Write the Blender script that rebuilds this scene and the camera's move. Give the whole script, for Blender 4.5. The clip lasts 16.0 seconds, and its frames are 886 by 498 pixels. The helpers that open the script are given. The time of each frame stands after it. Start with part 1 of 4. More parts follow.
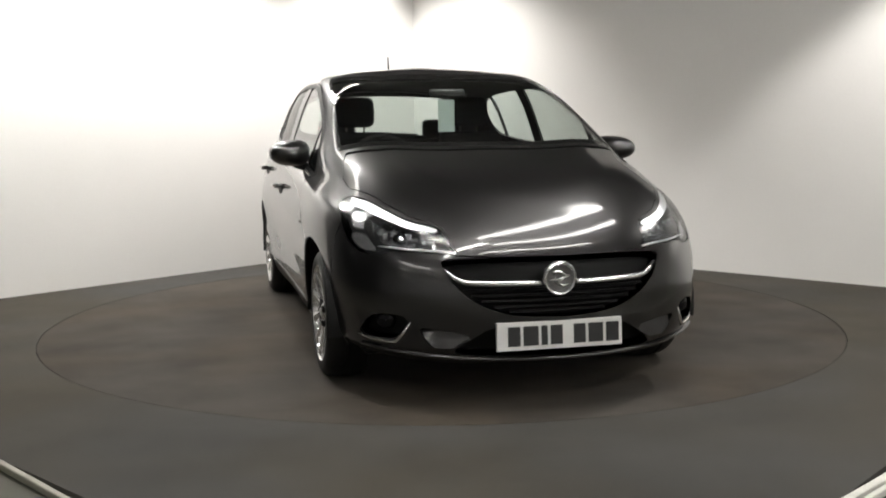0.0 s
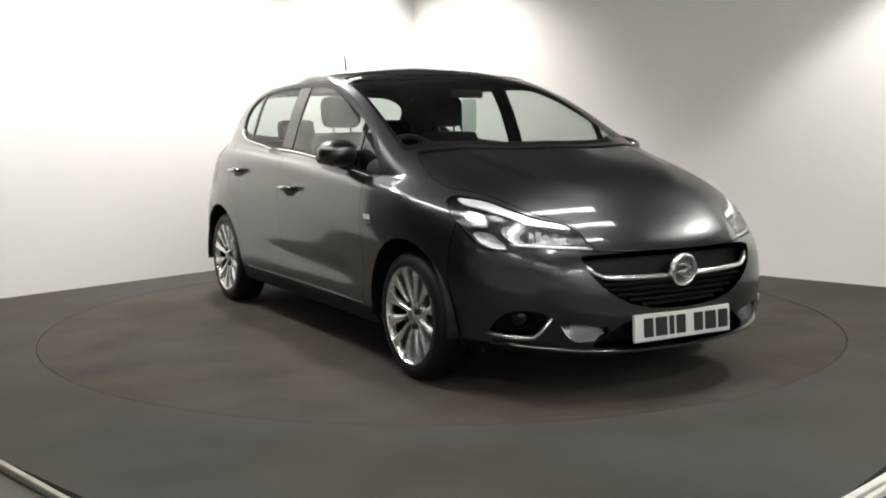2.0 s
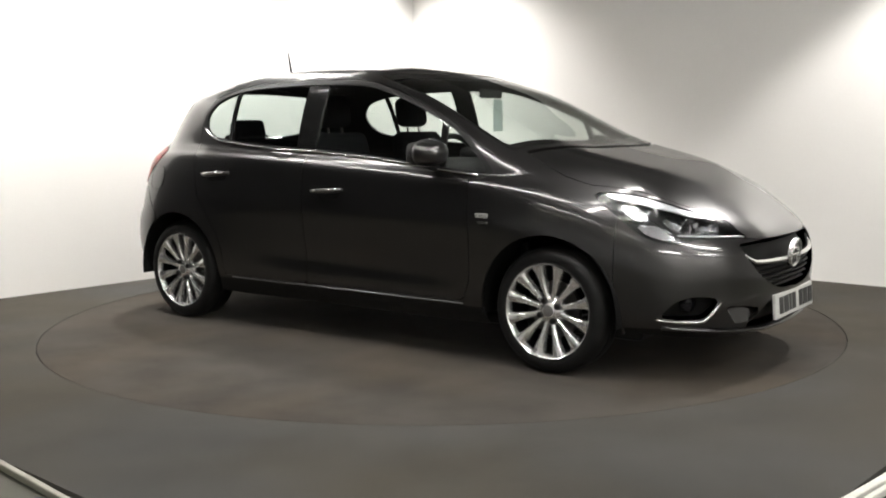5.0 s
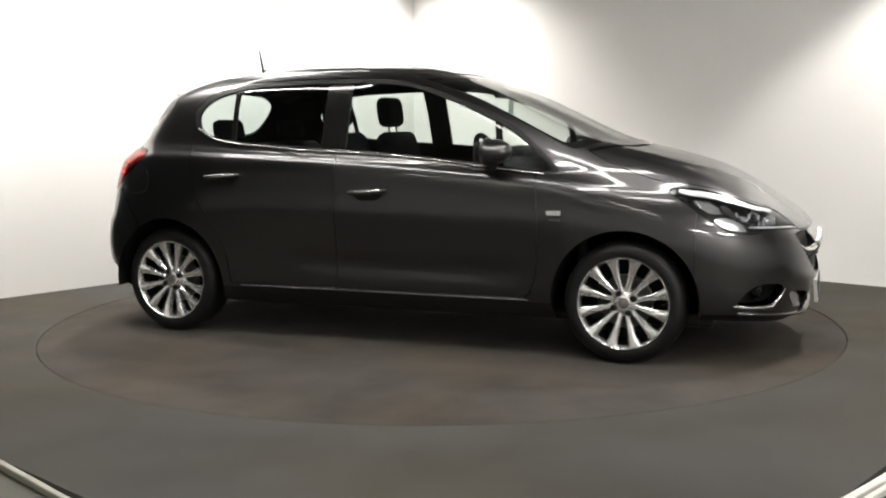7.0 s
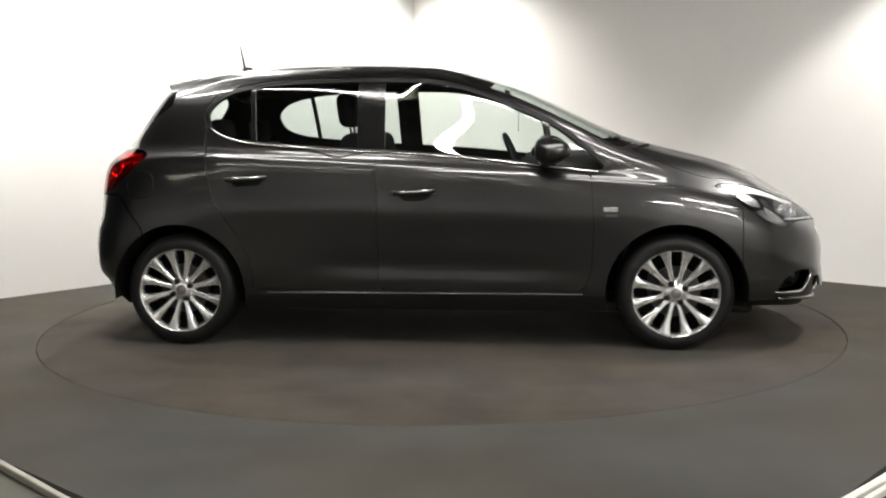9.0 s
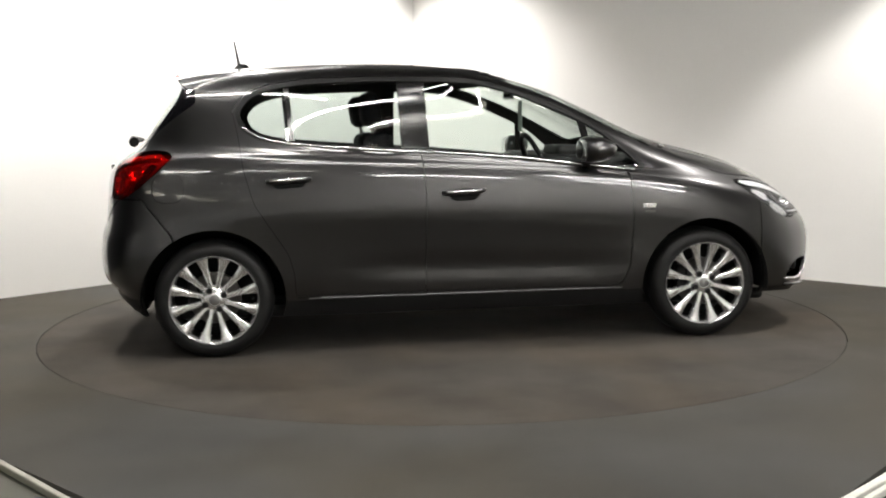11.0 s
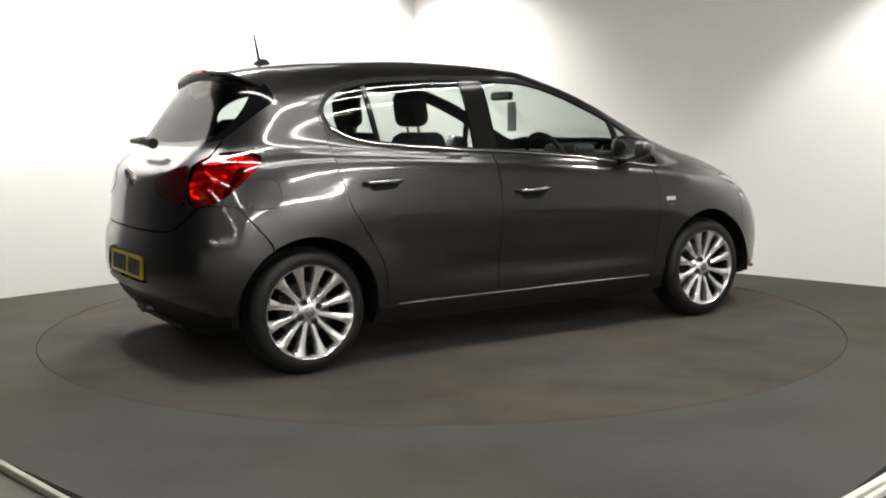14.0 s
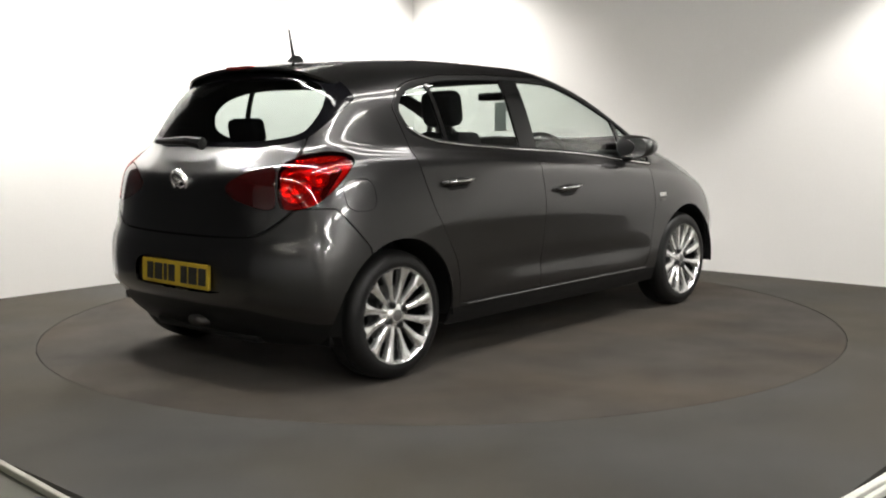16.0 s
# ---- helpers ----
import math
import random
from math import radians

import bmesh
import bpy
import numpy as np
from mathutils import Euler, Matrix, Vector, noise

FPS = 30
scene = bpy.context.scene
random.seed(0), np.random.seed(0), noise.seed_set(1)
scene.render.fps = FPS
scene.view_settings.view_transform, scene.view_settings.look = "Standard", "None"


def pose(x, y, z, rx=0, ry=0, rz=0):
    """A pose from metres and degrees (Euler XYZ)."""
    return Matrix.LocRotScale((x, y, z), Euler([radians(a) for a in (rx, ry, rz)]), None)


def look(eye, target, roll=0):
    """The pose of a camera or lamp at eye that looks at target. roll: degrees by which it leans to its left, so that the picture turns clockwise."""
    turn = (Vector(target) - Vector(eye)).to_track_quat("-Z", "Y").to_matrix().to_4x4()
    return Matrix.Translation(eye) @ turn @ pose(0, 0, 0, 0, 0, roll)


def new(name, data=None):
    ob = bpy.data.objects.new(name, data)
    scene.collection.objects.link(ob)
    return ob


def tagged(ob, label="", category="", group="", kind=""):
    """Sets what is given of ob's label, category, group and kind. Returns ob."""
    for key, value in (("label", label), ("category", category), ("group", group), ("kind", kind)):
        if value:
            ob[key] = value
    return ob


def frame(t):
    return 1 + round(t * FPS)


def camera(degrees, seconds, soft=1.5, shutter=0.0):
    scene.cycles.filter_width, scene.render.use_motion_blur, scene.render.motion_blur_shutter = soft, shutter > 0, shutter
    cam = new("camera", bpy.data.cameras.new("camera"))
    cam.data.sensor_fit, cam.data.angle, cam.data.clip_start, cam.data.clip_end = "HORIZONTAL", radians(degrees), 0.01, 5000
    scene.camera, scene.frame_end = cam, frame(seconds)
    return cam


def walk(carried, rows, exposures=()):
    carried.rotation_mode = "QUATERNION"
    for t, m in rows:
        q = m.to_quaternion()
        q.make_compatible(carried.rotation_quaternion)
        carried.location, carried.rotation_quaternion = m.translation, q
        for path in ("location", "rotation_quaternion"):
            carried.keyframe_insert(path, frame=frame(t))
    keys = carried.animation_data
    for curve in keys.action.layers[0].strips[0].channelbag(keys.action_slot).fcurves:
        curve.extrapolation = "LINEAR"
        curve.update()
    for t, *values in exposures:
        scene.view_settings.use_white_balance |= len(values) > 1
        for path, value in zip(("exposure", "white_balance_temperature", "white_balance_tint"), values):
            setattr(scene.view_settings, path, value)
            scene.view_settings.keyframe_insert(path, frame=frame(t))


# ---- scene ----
cam = camera(47.07, 16.0, soft=2.0)
EYE = Matrix.Translation((0, 0, 1.106)) @ pose(0, 0, 0, 90 - 6.789, 0, 0) @ pose(0, 0, 0, 0, 0, -0.556)
walk(cam, [(0.0, EYE), (16.0, EYE)], exposures=[(0.0, -0.32), (2.0, -0.20), (5.0, 0.04), (16.0, 0.08)])

# ---- plan ----
TABLE = Vector((-0.012, 5.940, 0.0))      # axis of the turntable
TABLE_R = 2.235
CAR_OFF = Vector((-0.002, -0.062, 0.0))   # the car's middle, seen from the axis
CORNER = Vector((-0.27, 9.93, 0.0))       # where the two walls meet
DIR_L = Vector((-0.665, -0.747, 0.0))     # along the wall that runs off to the left
DIR_R = Vector((0.747, -0.665, 0.0))
CEIL = 3.0


def heading(t):
    s = (t - 8.0) / 8.0
    return math.degrees(-0.23832 + 1.06915 * s - 0.00236 * s * s + 0.00551 * s ** 3)

# ---- world and lights ----
world = bpy.data.worlds.new("world")
scene.world = world
world.use_nodes = True
world.node_tree.nodes["Background"].inputs["Color"].default_value = (0.9, 0.95, 1.0, 1)
world.node_tree.nodes["Background"].inputs["Strength"].default_value = 0.02


def area(name, eye, target, sx, sy, watts, col=(1, 0.97, 0.92)):
    d = bpy.data.lights.new(name, "AREA")
    d.shape, d.size, d.size_y, d.energy, d.color = "RECTANGLE", sx, sy, watts, col
    ob = new(name, d)
    ob.matrix_world = look(eye, target)
    return ob


def flood(name, eye, target, watts, degrees=112, blend=0.35, size=0.12, col=(1, 0.972, 0.93)):
    d = bpy.data.lights.new(name, "SPOT")
    d.energy, d.color, d.spot_size, d.spot_blend, d.shadow_soft_size = watts, col, radians(degrees), blend, size
    ob = new(name, d)
    ob.matrix_world = look(eye, target)
    return ob


# ---- materials ----
def mat(name, col, rough=0.5, metal=0.0, scale=40.0, vary=0.15, bump=0.0, col2=None, coat=0.0, spec=0.5, big=2.0, bigvary=0.0, coatrough=0.03, bigcol=None):
    m = bpy.data.materials.new(name)
    m.use_nodes = True
    nt = m.node_tree
    b = nt.nodes["Principled BSDF"]
    b.inputs["Roughness"].default_value = rough
    b.inputs["Metallic"].default_value = metal
    b.inputs["Specular IOR Level"].default_value = spec
    b.inputs["Coat Weight"].default_value = coat
    b.inputs["Coat Roughness"].default_value = coatrough
    tc = nt.nodes.new("ShaderNodeTexCoord")
    n1 = nt.nodes.new("ShaderNodeTexNoise")
    n1.inputs["Scale"].default_value, n1.inputs["Detail"].default_value = scale, 4
    n2 = nt.nodes.new("ShaderNodeTexNoise")
    n2.inputs["Scale"].default_value, n2.inputs["Detail"].default_value = big, 5
    for n in (n1, n2):
        nt.links.new(tc.outputs["Object"], n.inputs["Vector"])
    c1 = [min(1, v * (1 - vary)) for v in col]
    c2 = list(col2) if col2 else [min(1, v * (1 + vary)) for v in col]
    r1 = nt.nodes.new("ShaderNodeMix")
    r1.data_type = "RGBA"
    r1.inputs[6].default_value, r1.inputs[7].default_value = (*c1, 1), (*c2, 1)
    nt.links.new(n1.outputs["Fac"], r1.inputs[0])
    out = r1.outputs[2]
    if bigvary:
        ramp = nt.nodes.new("ShaderNodeMapRange")
        ramp.inputs[1].default_value, ramp.inputs[2].default_value = 0.3, 0.7
        ramp.inputs[3].default_value, ramp.inputs[4].default_value = 1 - bigvary, 1 + bigvary
        nt.links.new(n2.outputs["Fac"], ramp.inputs[0])
        r2 = nt.nodes.new("ShaderNodeMix")
        r2.data_type, r2.blend_type = "RGBA", "MULTIPLY"
        r2.inputs[0].default_value = 1
        nt.links.new(out, r2.inputs[6])
        nt.links.new(ramp.outputs[0], r2.inputs[7])
        out = r2.outputs[2]
    if bigcol:
        n3 = nt.nodes.new("ShaderNodeTexNoise")
        n3.inputs["Scale"].default_value, n3.inputs["Detail"].default_value = big * 0.45, 3
        nt.links.new(tc.outputs["Object"], n3.inputs["Vector"])
        mr = nt.nodes.new("ShaderNodeMapRange")
        mr.inputs[1].default_value, mr.inputs[2].default_value = 0.42, 0.62
        nt.links.new(n3.outputs["Fac"], mr.inputs[0])
        r3 = nt.nodes.new("ShaderNodeMix")
        r3.data_type, r3.blend_type = "RGBA", "MULTIPLY"
        nt.links.new(mr.outputs[0], r3.inputs[0])
        nt.links.new(out, r3.inputs[6])
        r3.inputs[7].default_value = (*bigcol, 1)
        out = r3.outputs[2]
    nt.links.new(out, b.inputs["Base Color"])
    if bump:
        bp = nt.nodes.new("ShaderNodeBump")
        bp.inputs["Strength"].default_value, bp.inputs["Distance"].default_value = bump, 0.004
        nt.links.new(n1.outputs["Fac"], bp.inputs["Height"])
        nt.links.new(bp.outputs["Normal"], b.inputs["Normal"])
    return m


def glow(name, col, strength):
    m = bpy.data.materials.new(name)
    m.use_nodes = True
    b = m.node_tree.nodes["Principled BSDF"]
    b.inputs["Base Color"].default_value = (*col, 1)
    b.inputs["Emission Color"].default_value = (*col, 1)
    b.inputs["Emission Strength"].default_value = strength
    return m


def glass(name, col, rough=0.0, steep=5):
    """A thin pane: clear and tinted, with a mirror's gloss."""
    m = bpy.data.materials.new(name)
    m.use_nodes = True
    nt = m.node_tree
    nt.nodes.remove(nt.nodes["Principled BSDF"])
    t = nt.nodes.new("ShaderNodeBsdfTransparent")
    t.inputs["Color"].default_value = (*col, 1)
    g = nt.nodes.new("ShaderNodeBsdfGlossy")
    g.inputs["Roughness"].default_value = 0.02 + rough
    lw = nt.nodes.new("ShaderNodeLayerWeight")
    lw.inputs["Blend"].default_value = 0.5
    pw = nt.nodes.new("ShaderNodeMath")
    pw.operation = "POWER"
    pw.inputs[1].default_value = steep
    nt.links.new(lw.outputs["Facing"], pw.inputs[0])
    f = nt.nodes.new("ShaderNodeMath")
    f.operation, f.use_clamp = "MULTIPLY_ADD", True
    f.inputs[1].default_value, f.inputs[2].default_value = 0.9, 0.07
    nt.links.new(pw.outputs[0], f.inputs[0])
    x = nt.nodes.new("ShaderNodeMixShader")
    nt.links.new(f.outputs[0], x.inputs[0])
    nt.links.new(t.outputs[0], x.inputs[1])
    nt.links.new(g.outputs[0], x.inputs[2])
    nt.links.new(x.outputs[0], nt.nodes["Material Output"].inputs["Surface"])
    return m


WALL = mat("white_wall_paint", (0.80, 0.785, 0.76), 0.75, scale=60, vary=0.02, bump=0.03, bigvary=0.02, big=0.8)
CEILM = mat("ceiling_paint", (0.10, 0.10, 0.10), 0.9, scale=20, vary=0.05)
CARPET = mat("dark_carpet", (0.056, 0.0543, 0.0502), 0.95, scale=600, vary=0.35, bump=0.5, bigvary=0.2, big=1.3, spec=0.2, bigcol=(1.0, 0.92, 0.78))
TABLETOP = mat("brown_carpet", (0.055, 0.0495, 0.043), 0.95, scale=600, vary=0.35, bump=0.5, bigvary=0.28, big=2.2, spec=0.2, bigcol=(1.0, 0.92, 0.82))
OUTER = mat("olive_concrete", (0.052, 0.050, 0.036), 0.7, scale=150, vary=0.2, bump=0.2, bigvary=0.2, big=3)
PALETRIM = mat("white_metal_trim", (0.66, 0.65, 0.60), 0.4, 0.3, scale=90, vary=0.15, bump=0.1, bigvary=0.15, big=9)
TRIM = mat("pale_metal_trim", (0.24, 0.23, 0.19), 0.45, 0.3, scale=90, vary=0.12, bump=0.1, bigvary=0.1, big=9)
RUBBER_SEAL = mat("dark_gap_rubber", (0.012, 0.011, 0.010), 0.9, scale=200, vary=0.2, spec=0.2)
PAINT = mat("dark_grey_metallic_paint", (0.049, 0.0476, 0.0478), 0.31, 0.95, scale=1500, vary=0.4, coat=1.0, coatrough=0.07)
BLACK = mat("black_plastic", (0.008, 0.008, 0.008), 0.5, scale=300, vary=0.25, bump=0.1, spec=0.2)
GLOSSBLACK = mat("gloss_black", (0.008, 0.008, 0.008), 0.12, scale=300, vary=0.2)
TYRE = mat("tyre_rubber", (0.006, 0.006, 0.006), 0.5, scale=120, vary=0.3, bump=0.15, spec=0.28)
BORDER = mat("black_printed_glass_edge", (0.004, 0.004, 0.005), 0.10, scale=300, vary=0.2, spec=0.25)
GRILLEBLACK = mat("matt_black_grille", (0.004, 0.004, 0.004), 0.55, scale=300, vary=0.2, spec=0.15)
CAPGREY = mat("dull_grey_cap", (0.22, 0.22, 0.22), 0.35, 0.7, scale=80, vary=0.15)
ALLOY = mat("silver_alloy", (0.78, 0.78, 0.77), 0.25, 0.85, scale=200, vary=0.06, bigvary=0.05)
STEEL = mat("dull_brake_steel", (0.10, 0.095, 0.09), 0.5, 0.9, scale=80, vary=0.25)
CHROME = mat("chrome", (0.80, 0.80, 0.80), 0.17, 0.95, scale=80, vary=0.03)
FABRIC = mat("dark_seat_fabric", (0.012, 0.012, 0.013), 0.95, scale=260, vary=0.4, bump=0.4, spec=0.15)
DASH = mat("dark_dashboard", (0.02, 0.02, 0.02), 0.65, scale=200, vary=0.3, bump=0.2)
GLASS = glass("clear_window_glass", (0.82, 0.87, 0.845))
TINT = glass("tinted_window_glass", (0.74, 0.79, 0.77), steep=8)
LENS = glass("clear_lamp_lens", (0.93, 0.94, 0.95), rough=0.14)
REDLENS = mat("red_lamp_bowl", (0.34, 0.008, 0.007), 0.25, 0.6, scale=45, vary=0.5, coat=0.5)
REDPALE = mat("pale_red_reflector", (0.62, 0.06, 0.05), 0.18, 0.8, scale=60, vary=0.3)
REDDARK = mat("dark_red_lamp_lens", (0.022, 0.0015, 0.0015), 0.12, scale=60, vary=0.3, coat=1.0)
REDGLASS = glass("red_lamp_glass", (0.80, 0.07, 0.06))
LAMPWHITE = mat("pale_lamp_plastic", (0.80, 0.81, 0.83), 0.3, 0.85, scale=70, vary=0.06)
LAMPDARK = mat("dark_lamp_housing", (0.05, 0.05, 0.052), 0.25, 0.6, scale=60, vary=0.4)
LAMPGREY = mat("grey_lamp_plastic", (0.50, 0.50, 0.51), 0.25, 0.9, scale=70, vary=0.25)
BACKWALL = mat("unseen_grey_bounce", (0.58, 0.58, 0.59), 0.9, scale=8, vary=0.1, bigvary=0.2, big=0.7)
DARKWALL = mat("unseen_dark_wall", (0.022, 0.022, 0.023), 0.95, scale=90, vary=0.3, bump=0.3, bigvary=0.2, big=1.5, spec=0.2)
PALEWALL = mat("unseen_pale_bounce", (0.72, 0.71, 0.69), 0.85, scale=20, vary=0.05, bigvary=0.1, big=0.7)
SILVER = mat("lamp_reflector", (0.75, 0.76, 0.78), 0.16, 1.0, scale=70, vary=0.1)
PLATEW = mat("white_plate", (0.58, 0.58, 0.565), 0.4, scale=60, vary=0.04)
PLATEY = mat("yellow_plate", (0.40, 0.285, 0.02), 0.4, scale=60, vary=0.06)
INK = mat("black_ink", (0.01, 0.01, 0.01), 0.5, scale=60, vary=0.1)
PAPER = mat("pale_paper", (0.42, 0.50, 0.46), 0.8, scale=50, vary=0.05)
# ---- mesh helpers ----
def finish(bm, material, smooth=False, angle=None):
    me = bpy.data.meshes.new("mesh")
    bmesh.ops.recalc_face_normals(bm, faces=bm.faces)
    bm.to_mesh(me)
    bm.free()
    me.materials.append(material)
    if smooth:
        me.shade_smooth()
        if angle:
            me.set_sharp_from_angle(angle=radians(angle))
    return me


def part(name, bm, material, parent, label="", smooth=False, angle=None, m=None):
    ob = new(name, finish(bm, material, smooth, angle))
    ob.parent = parent
    if m is not None:
        ob.matrix_basis = m
    return tagged(ob, label)


def box(sx, sy, sz, at=(0, 0, 0), bevel=0.0, seg=2, bm=None):
    bm = bm or bmesh.new()
    r = bmesh.ops.create_cube(bm, size=1, matrix=Matrix.Translation(at) @ Matrix.Diagonal((sx, sy, sz, 1)))
    if bevel:
        es = list({e for v in r["verts"] for e in v.link_edges})
        bmesh.ops.bevel(bm, geom=es, offset=bevel, segments=seg, affect="EDGES", profile=0.5)
    return bm


def prism(pts, z0, z1, bm=None):
    bm = bm or bmesh.new()
    lo = [bm.verts.new((x, y, z0)) for x, y in pts]
    hi = [bm.verts.new((x, y, z1)) for x, y in pts]
    bm.faces.new(hi)
    bm.faces.new(lo[::-1])
    n = len(pts)
    for i in range(n):
        bm.faces.new((lo[i], lo[(i + 1) % n], hi[(i + 1) % n], hi[i]))
    return bm


def lathe(profile, seg=48, bm=None, axis="y", closed=False):
    """Turns (radius, height) rows round the y axis."""
    bm = bm or bmesh.new()
    rings = []
    for r, h in profile:
        rings.append([bm.verts.new((r * math.cos(a), h, r * math.sin(a))) for a in [2 * math.pi * i / seg for i in range(seg)]])
    rows = list(zip(rings, rings[1:])) + ([(rings[-1], rings[0])] if closed else [])
    for a, b in rows:
        for i in range(seg):
            j = (i + 1) % seg
            bm.faces.new((a[i], a[j], b[j], b[i]))
    return bm


def tube(points, r, seg=8, bm=None, flat=1.0, closed=False):
    """A round or flattened bar along a line of points."""
    bm = bm or bmesh.new()
    pts = [Vector(p) for p in points]
    rings = []
    n = len(pts)
    for i, p in enumerate(pts):
        if closed:
            t = (pts[(i + 1) % n] - pts[i - 1]).normalized()
        else:
            t = (pts[min(i + 1, n - 1)] - pts[max(i - 1, 0)]).normalized()
        s = t.cross(Vector((0, 0, 1)))
        s = s.normalized() if s.length > 1e-4 else Vector((1, 0, 0))
        w = s.cross(t)
        rr = r[i] if isinstance(r, (list, tuple)) else r
        rings.append([bm.verts.new(p + s * (rr * flat * math.cos(2 * math.pi * k / seg)) + w * (rr * math.sin(2 * math.pi * k / seg))) for k in range(seg)])
    for a, b in list(zip(rings, rings[1:])) + ([(rings[-1], rings[0])] if closed else []):
        for k in range(seg):
            j = (k + 1) % seg
            bm.faces.new((a[k], a[j], b[j], b[k]))
    if not closed:
        bm.faces.new(rings[0][::-1])
        bm.faces.new(rings[-1])
    return bm


# ---- the studio ----
def wall_between(name, a, b, h, thick, material, label):
    a, b = Vector(a), Vector(b)
    d = (b - a).normalized()
    n = Vector((-d.y, d.x, 0)) * thick
    ob = new(name, finish(prism([(p.x, p.y) for p in (a, b, b + n, a + n)], -0.1, h), material))
    return tagged(ob, label, "wall", kind="structure")


FAR = 11.0
P_L, P_R = CORNER + DIR_L * FAR, CORNER + DIR_R * FAR
P_B = P_L + DIR_R * FAR
END, WHITE_H = 4.45, 2.34
wall_between("wall_north_west", CORNER + DIR_L * END, CORNER, WHITE_H, -0.12, WALL, "white painted studio wall, brightly lit")
wall_between("wall_north_east", CORNER, CORNER + DIR_R * (END + .4), WHITE_H, -0.12, WALL, "white painted studio wall fading to grey")
# dark walls above the view, added so that the rear glass mirrors less white
wall_between("wall_upper_west", CORNER + DIR_L * END - DIR_R * .03, CORNER - DIR_R * .03, CEIL, -0.08, CEILM, "unseen dark upper wall added to dim the reflections in the glass")
wall_between("wall_upper_east", CORNER - DIR_L * .03, CORNER + DIR_R * (END + .4) - DIR_L * .03, CEIL, -0.08, CEILM, "unseen dark upper wall added to dim the reflections in the glass")
# out of view: added black wall, so that flank and tailgate mirror darkness
wall_between("wall_west", P_L, CORNER + DIR_L * END, CEIL, -0.12, DARKWALL, "unseen black wall added to keep the car's reflections dark")
# two pale walls out of view, added to bounce light onto the flank
wall_between("wall_east", CORNER + DIR_R * (END + .4), P_R, CEIL, -0.12, PALEWALL, "unseen pale wall added to brighten the car's flank")
wall_between("wall_south_east", P_R, P_B, CEIL, -0.12, PALEWALL, "unseen pale wall behind the camera, added to brighten the flank")
# never in view: its grey is set for what the flank mirrors
wall_between("wall_south_west", P_B, P_L, CEIL, -0.12, BACKWALL, "unseen grey wall behind the camera, added for the flank's reflections")


def square(half, z0, z1, grow=0.0):
    c = TABLE
    return prism([((c + DIR_L * a * half + DIR_R * b * half).x, (c + DIR_L * a * half + DIR_R * b * half).y) for a, b in ((1, 1), (1, -1), (-1, -1), (-1, 1))], z0, z1)


outer = prism([(p.x, p.y) for p in (P_L - DIR_R * 0.2, CORNER - DIR_R * 0.2 - DIR_L * 0.2, P_R - DIR_L * 0.2, P_B)], -0.14, -0.02)
tagged(new("floor", finish(outer, OUTER)), "olive grey concrete floor around the studio", "floor", kind="structure")
ceil_bm = prism([(p.x, p.y) for p in (P_L - DIR_R * 0.2, CORNER - DIR_R * 0.2 - DIR_L * 0.2, P_R - DIR_L * 0.2, P_B)], CEIL, CEIL + 0.1)
tagged(new("ceiling", finish(ceil_bm, CEILM)), "grey studio ceiling", "ceiling", kind="structure")

# the carpeted area: a square with a round hole for the turntable
HALF_L, HALF_R = 2.90, 2.93      # to the pale strips in front of the camera


def platform():
    bm = bmesh.new()
    n = 128
    ring, rim, low = [], [], []
    for i in range(n):
        a = 2 * math.pi * i / n
        d = Vector((math.cos(a), math.sin(a), 0))
        u, v = d.dot(DIR_L), d.dot(DIR_R)
        hu = HALF_R if u > 0 else 2.83
        hv = HALF_L if v > 0 else 2.86
        k = min(hu / abs(u) if abs(u) > 1e-6 else 99, hv / abs(v) if abs(v) > 1e-6 else 99)
        ring.append(bm.verts.new(TABLE + d * (TABLE_R + 0.003)))
        low.append(bm.verts.new(TABLE + d * (TABLE_R + 0.006) - Vector((0, 0, 0.05))))
        rim.append((bm.verts.new(TABLE + d * k), bm.verts.new(TABLE + d * k - Vector((0, 0, 0.02)))))
    for i in range(n):
        j = (i + 1) % n
        bm.faces.new((ring[i], ring[j], rim[j][0], rim[i][0]))
        bm.faces.new((rim[i][0], rim[j][0], rim[j][1], rim[i][1]))
        bm.faces.new((low[i], low[j], ring[j], ring[i]))
    return bm


tagged(new("carpet_floor", finish(platform(), CARPET)), "dark grey carpet laid round the turntable", "carpet", kind="structure")


def turntable():
    ob = tagged(new("turntable"), "brown carpeted round turntable flush with the floor", "turntable")
    part("top", lathe([(0.001, 0), (1.2, 0), (TABLE_R - 0.005, 0), (TABLE_R - 0.002, -0.003), (TABLE_R - 0.002, -0.05), (0.001, -0.05)], 128), TABLETOP, ob, m=pose(0, 0, 0, 90, 0, 0))
    part("rim", lathe([(TABLE_R - 0.002, -0.002), (TABLE_R + 0.001, -0.002), (TABLE_R + 0.001, -0.045), (TABLE_R - 0.002, -0.045)], 128, closed=True), RUBBER_SEAL, ob, "thin dark rim", m=pose(0, 0, 0, 90, 0, 0))
    ob.location = TABLE
    return ob


table = turntable()


def strip(name, a, b, w, label, material=TRIM):
    a, b = Vector(a), Vector(b)
    L = (b - a).length
    ob = new(name, finish(box(L, w, 0.024, (0, 0, -0.006), 0.004), material))
    d = (b - a).normalized()
    ob.matrix_world = Matrix.Translation((a + b) / 2) @ pose(0, 0, 0, 0, 0, math.degrees(math.atan2(d.y, d.x)))
    return tagged(ob, label, "floor trim", kind="structure")


# pale strips along the front edges of the carpet
strip("trim", (-2.9, 4.72, 0), (-0.2, 2.02, 0), 0.024, "pale metal strip along the edge of the carpet")
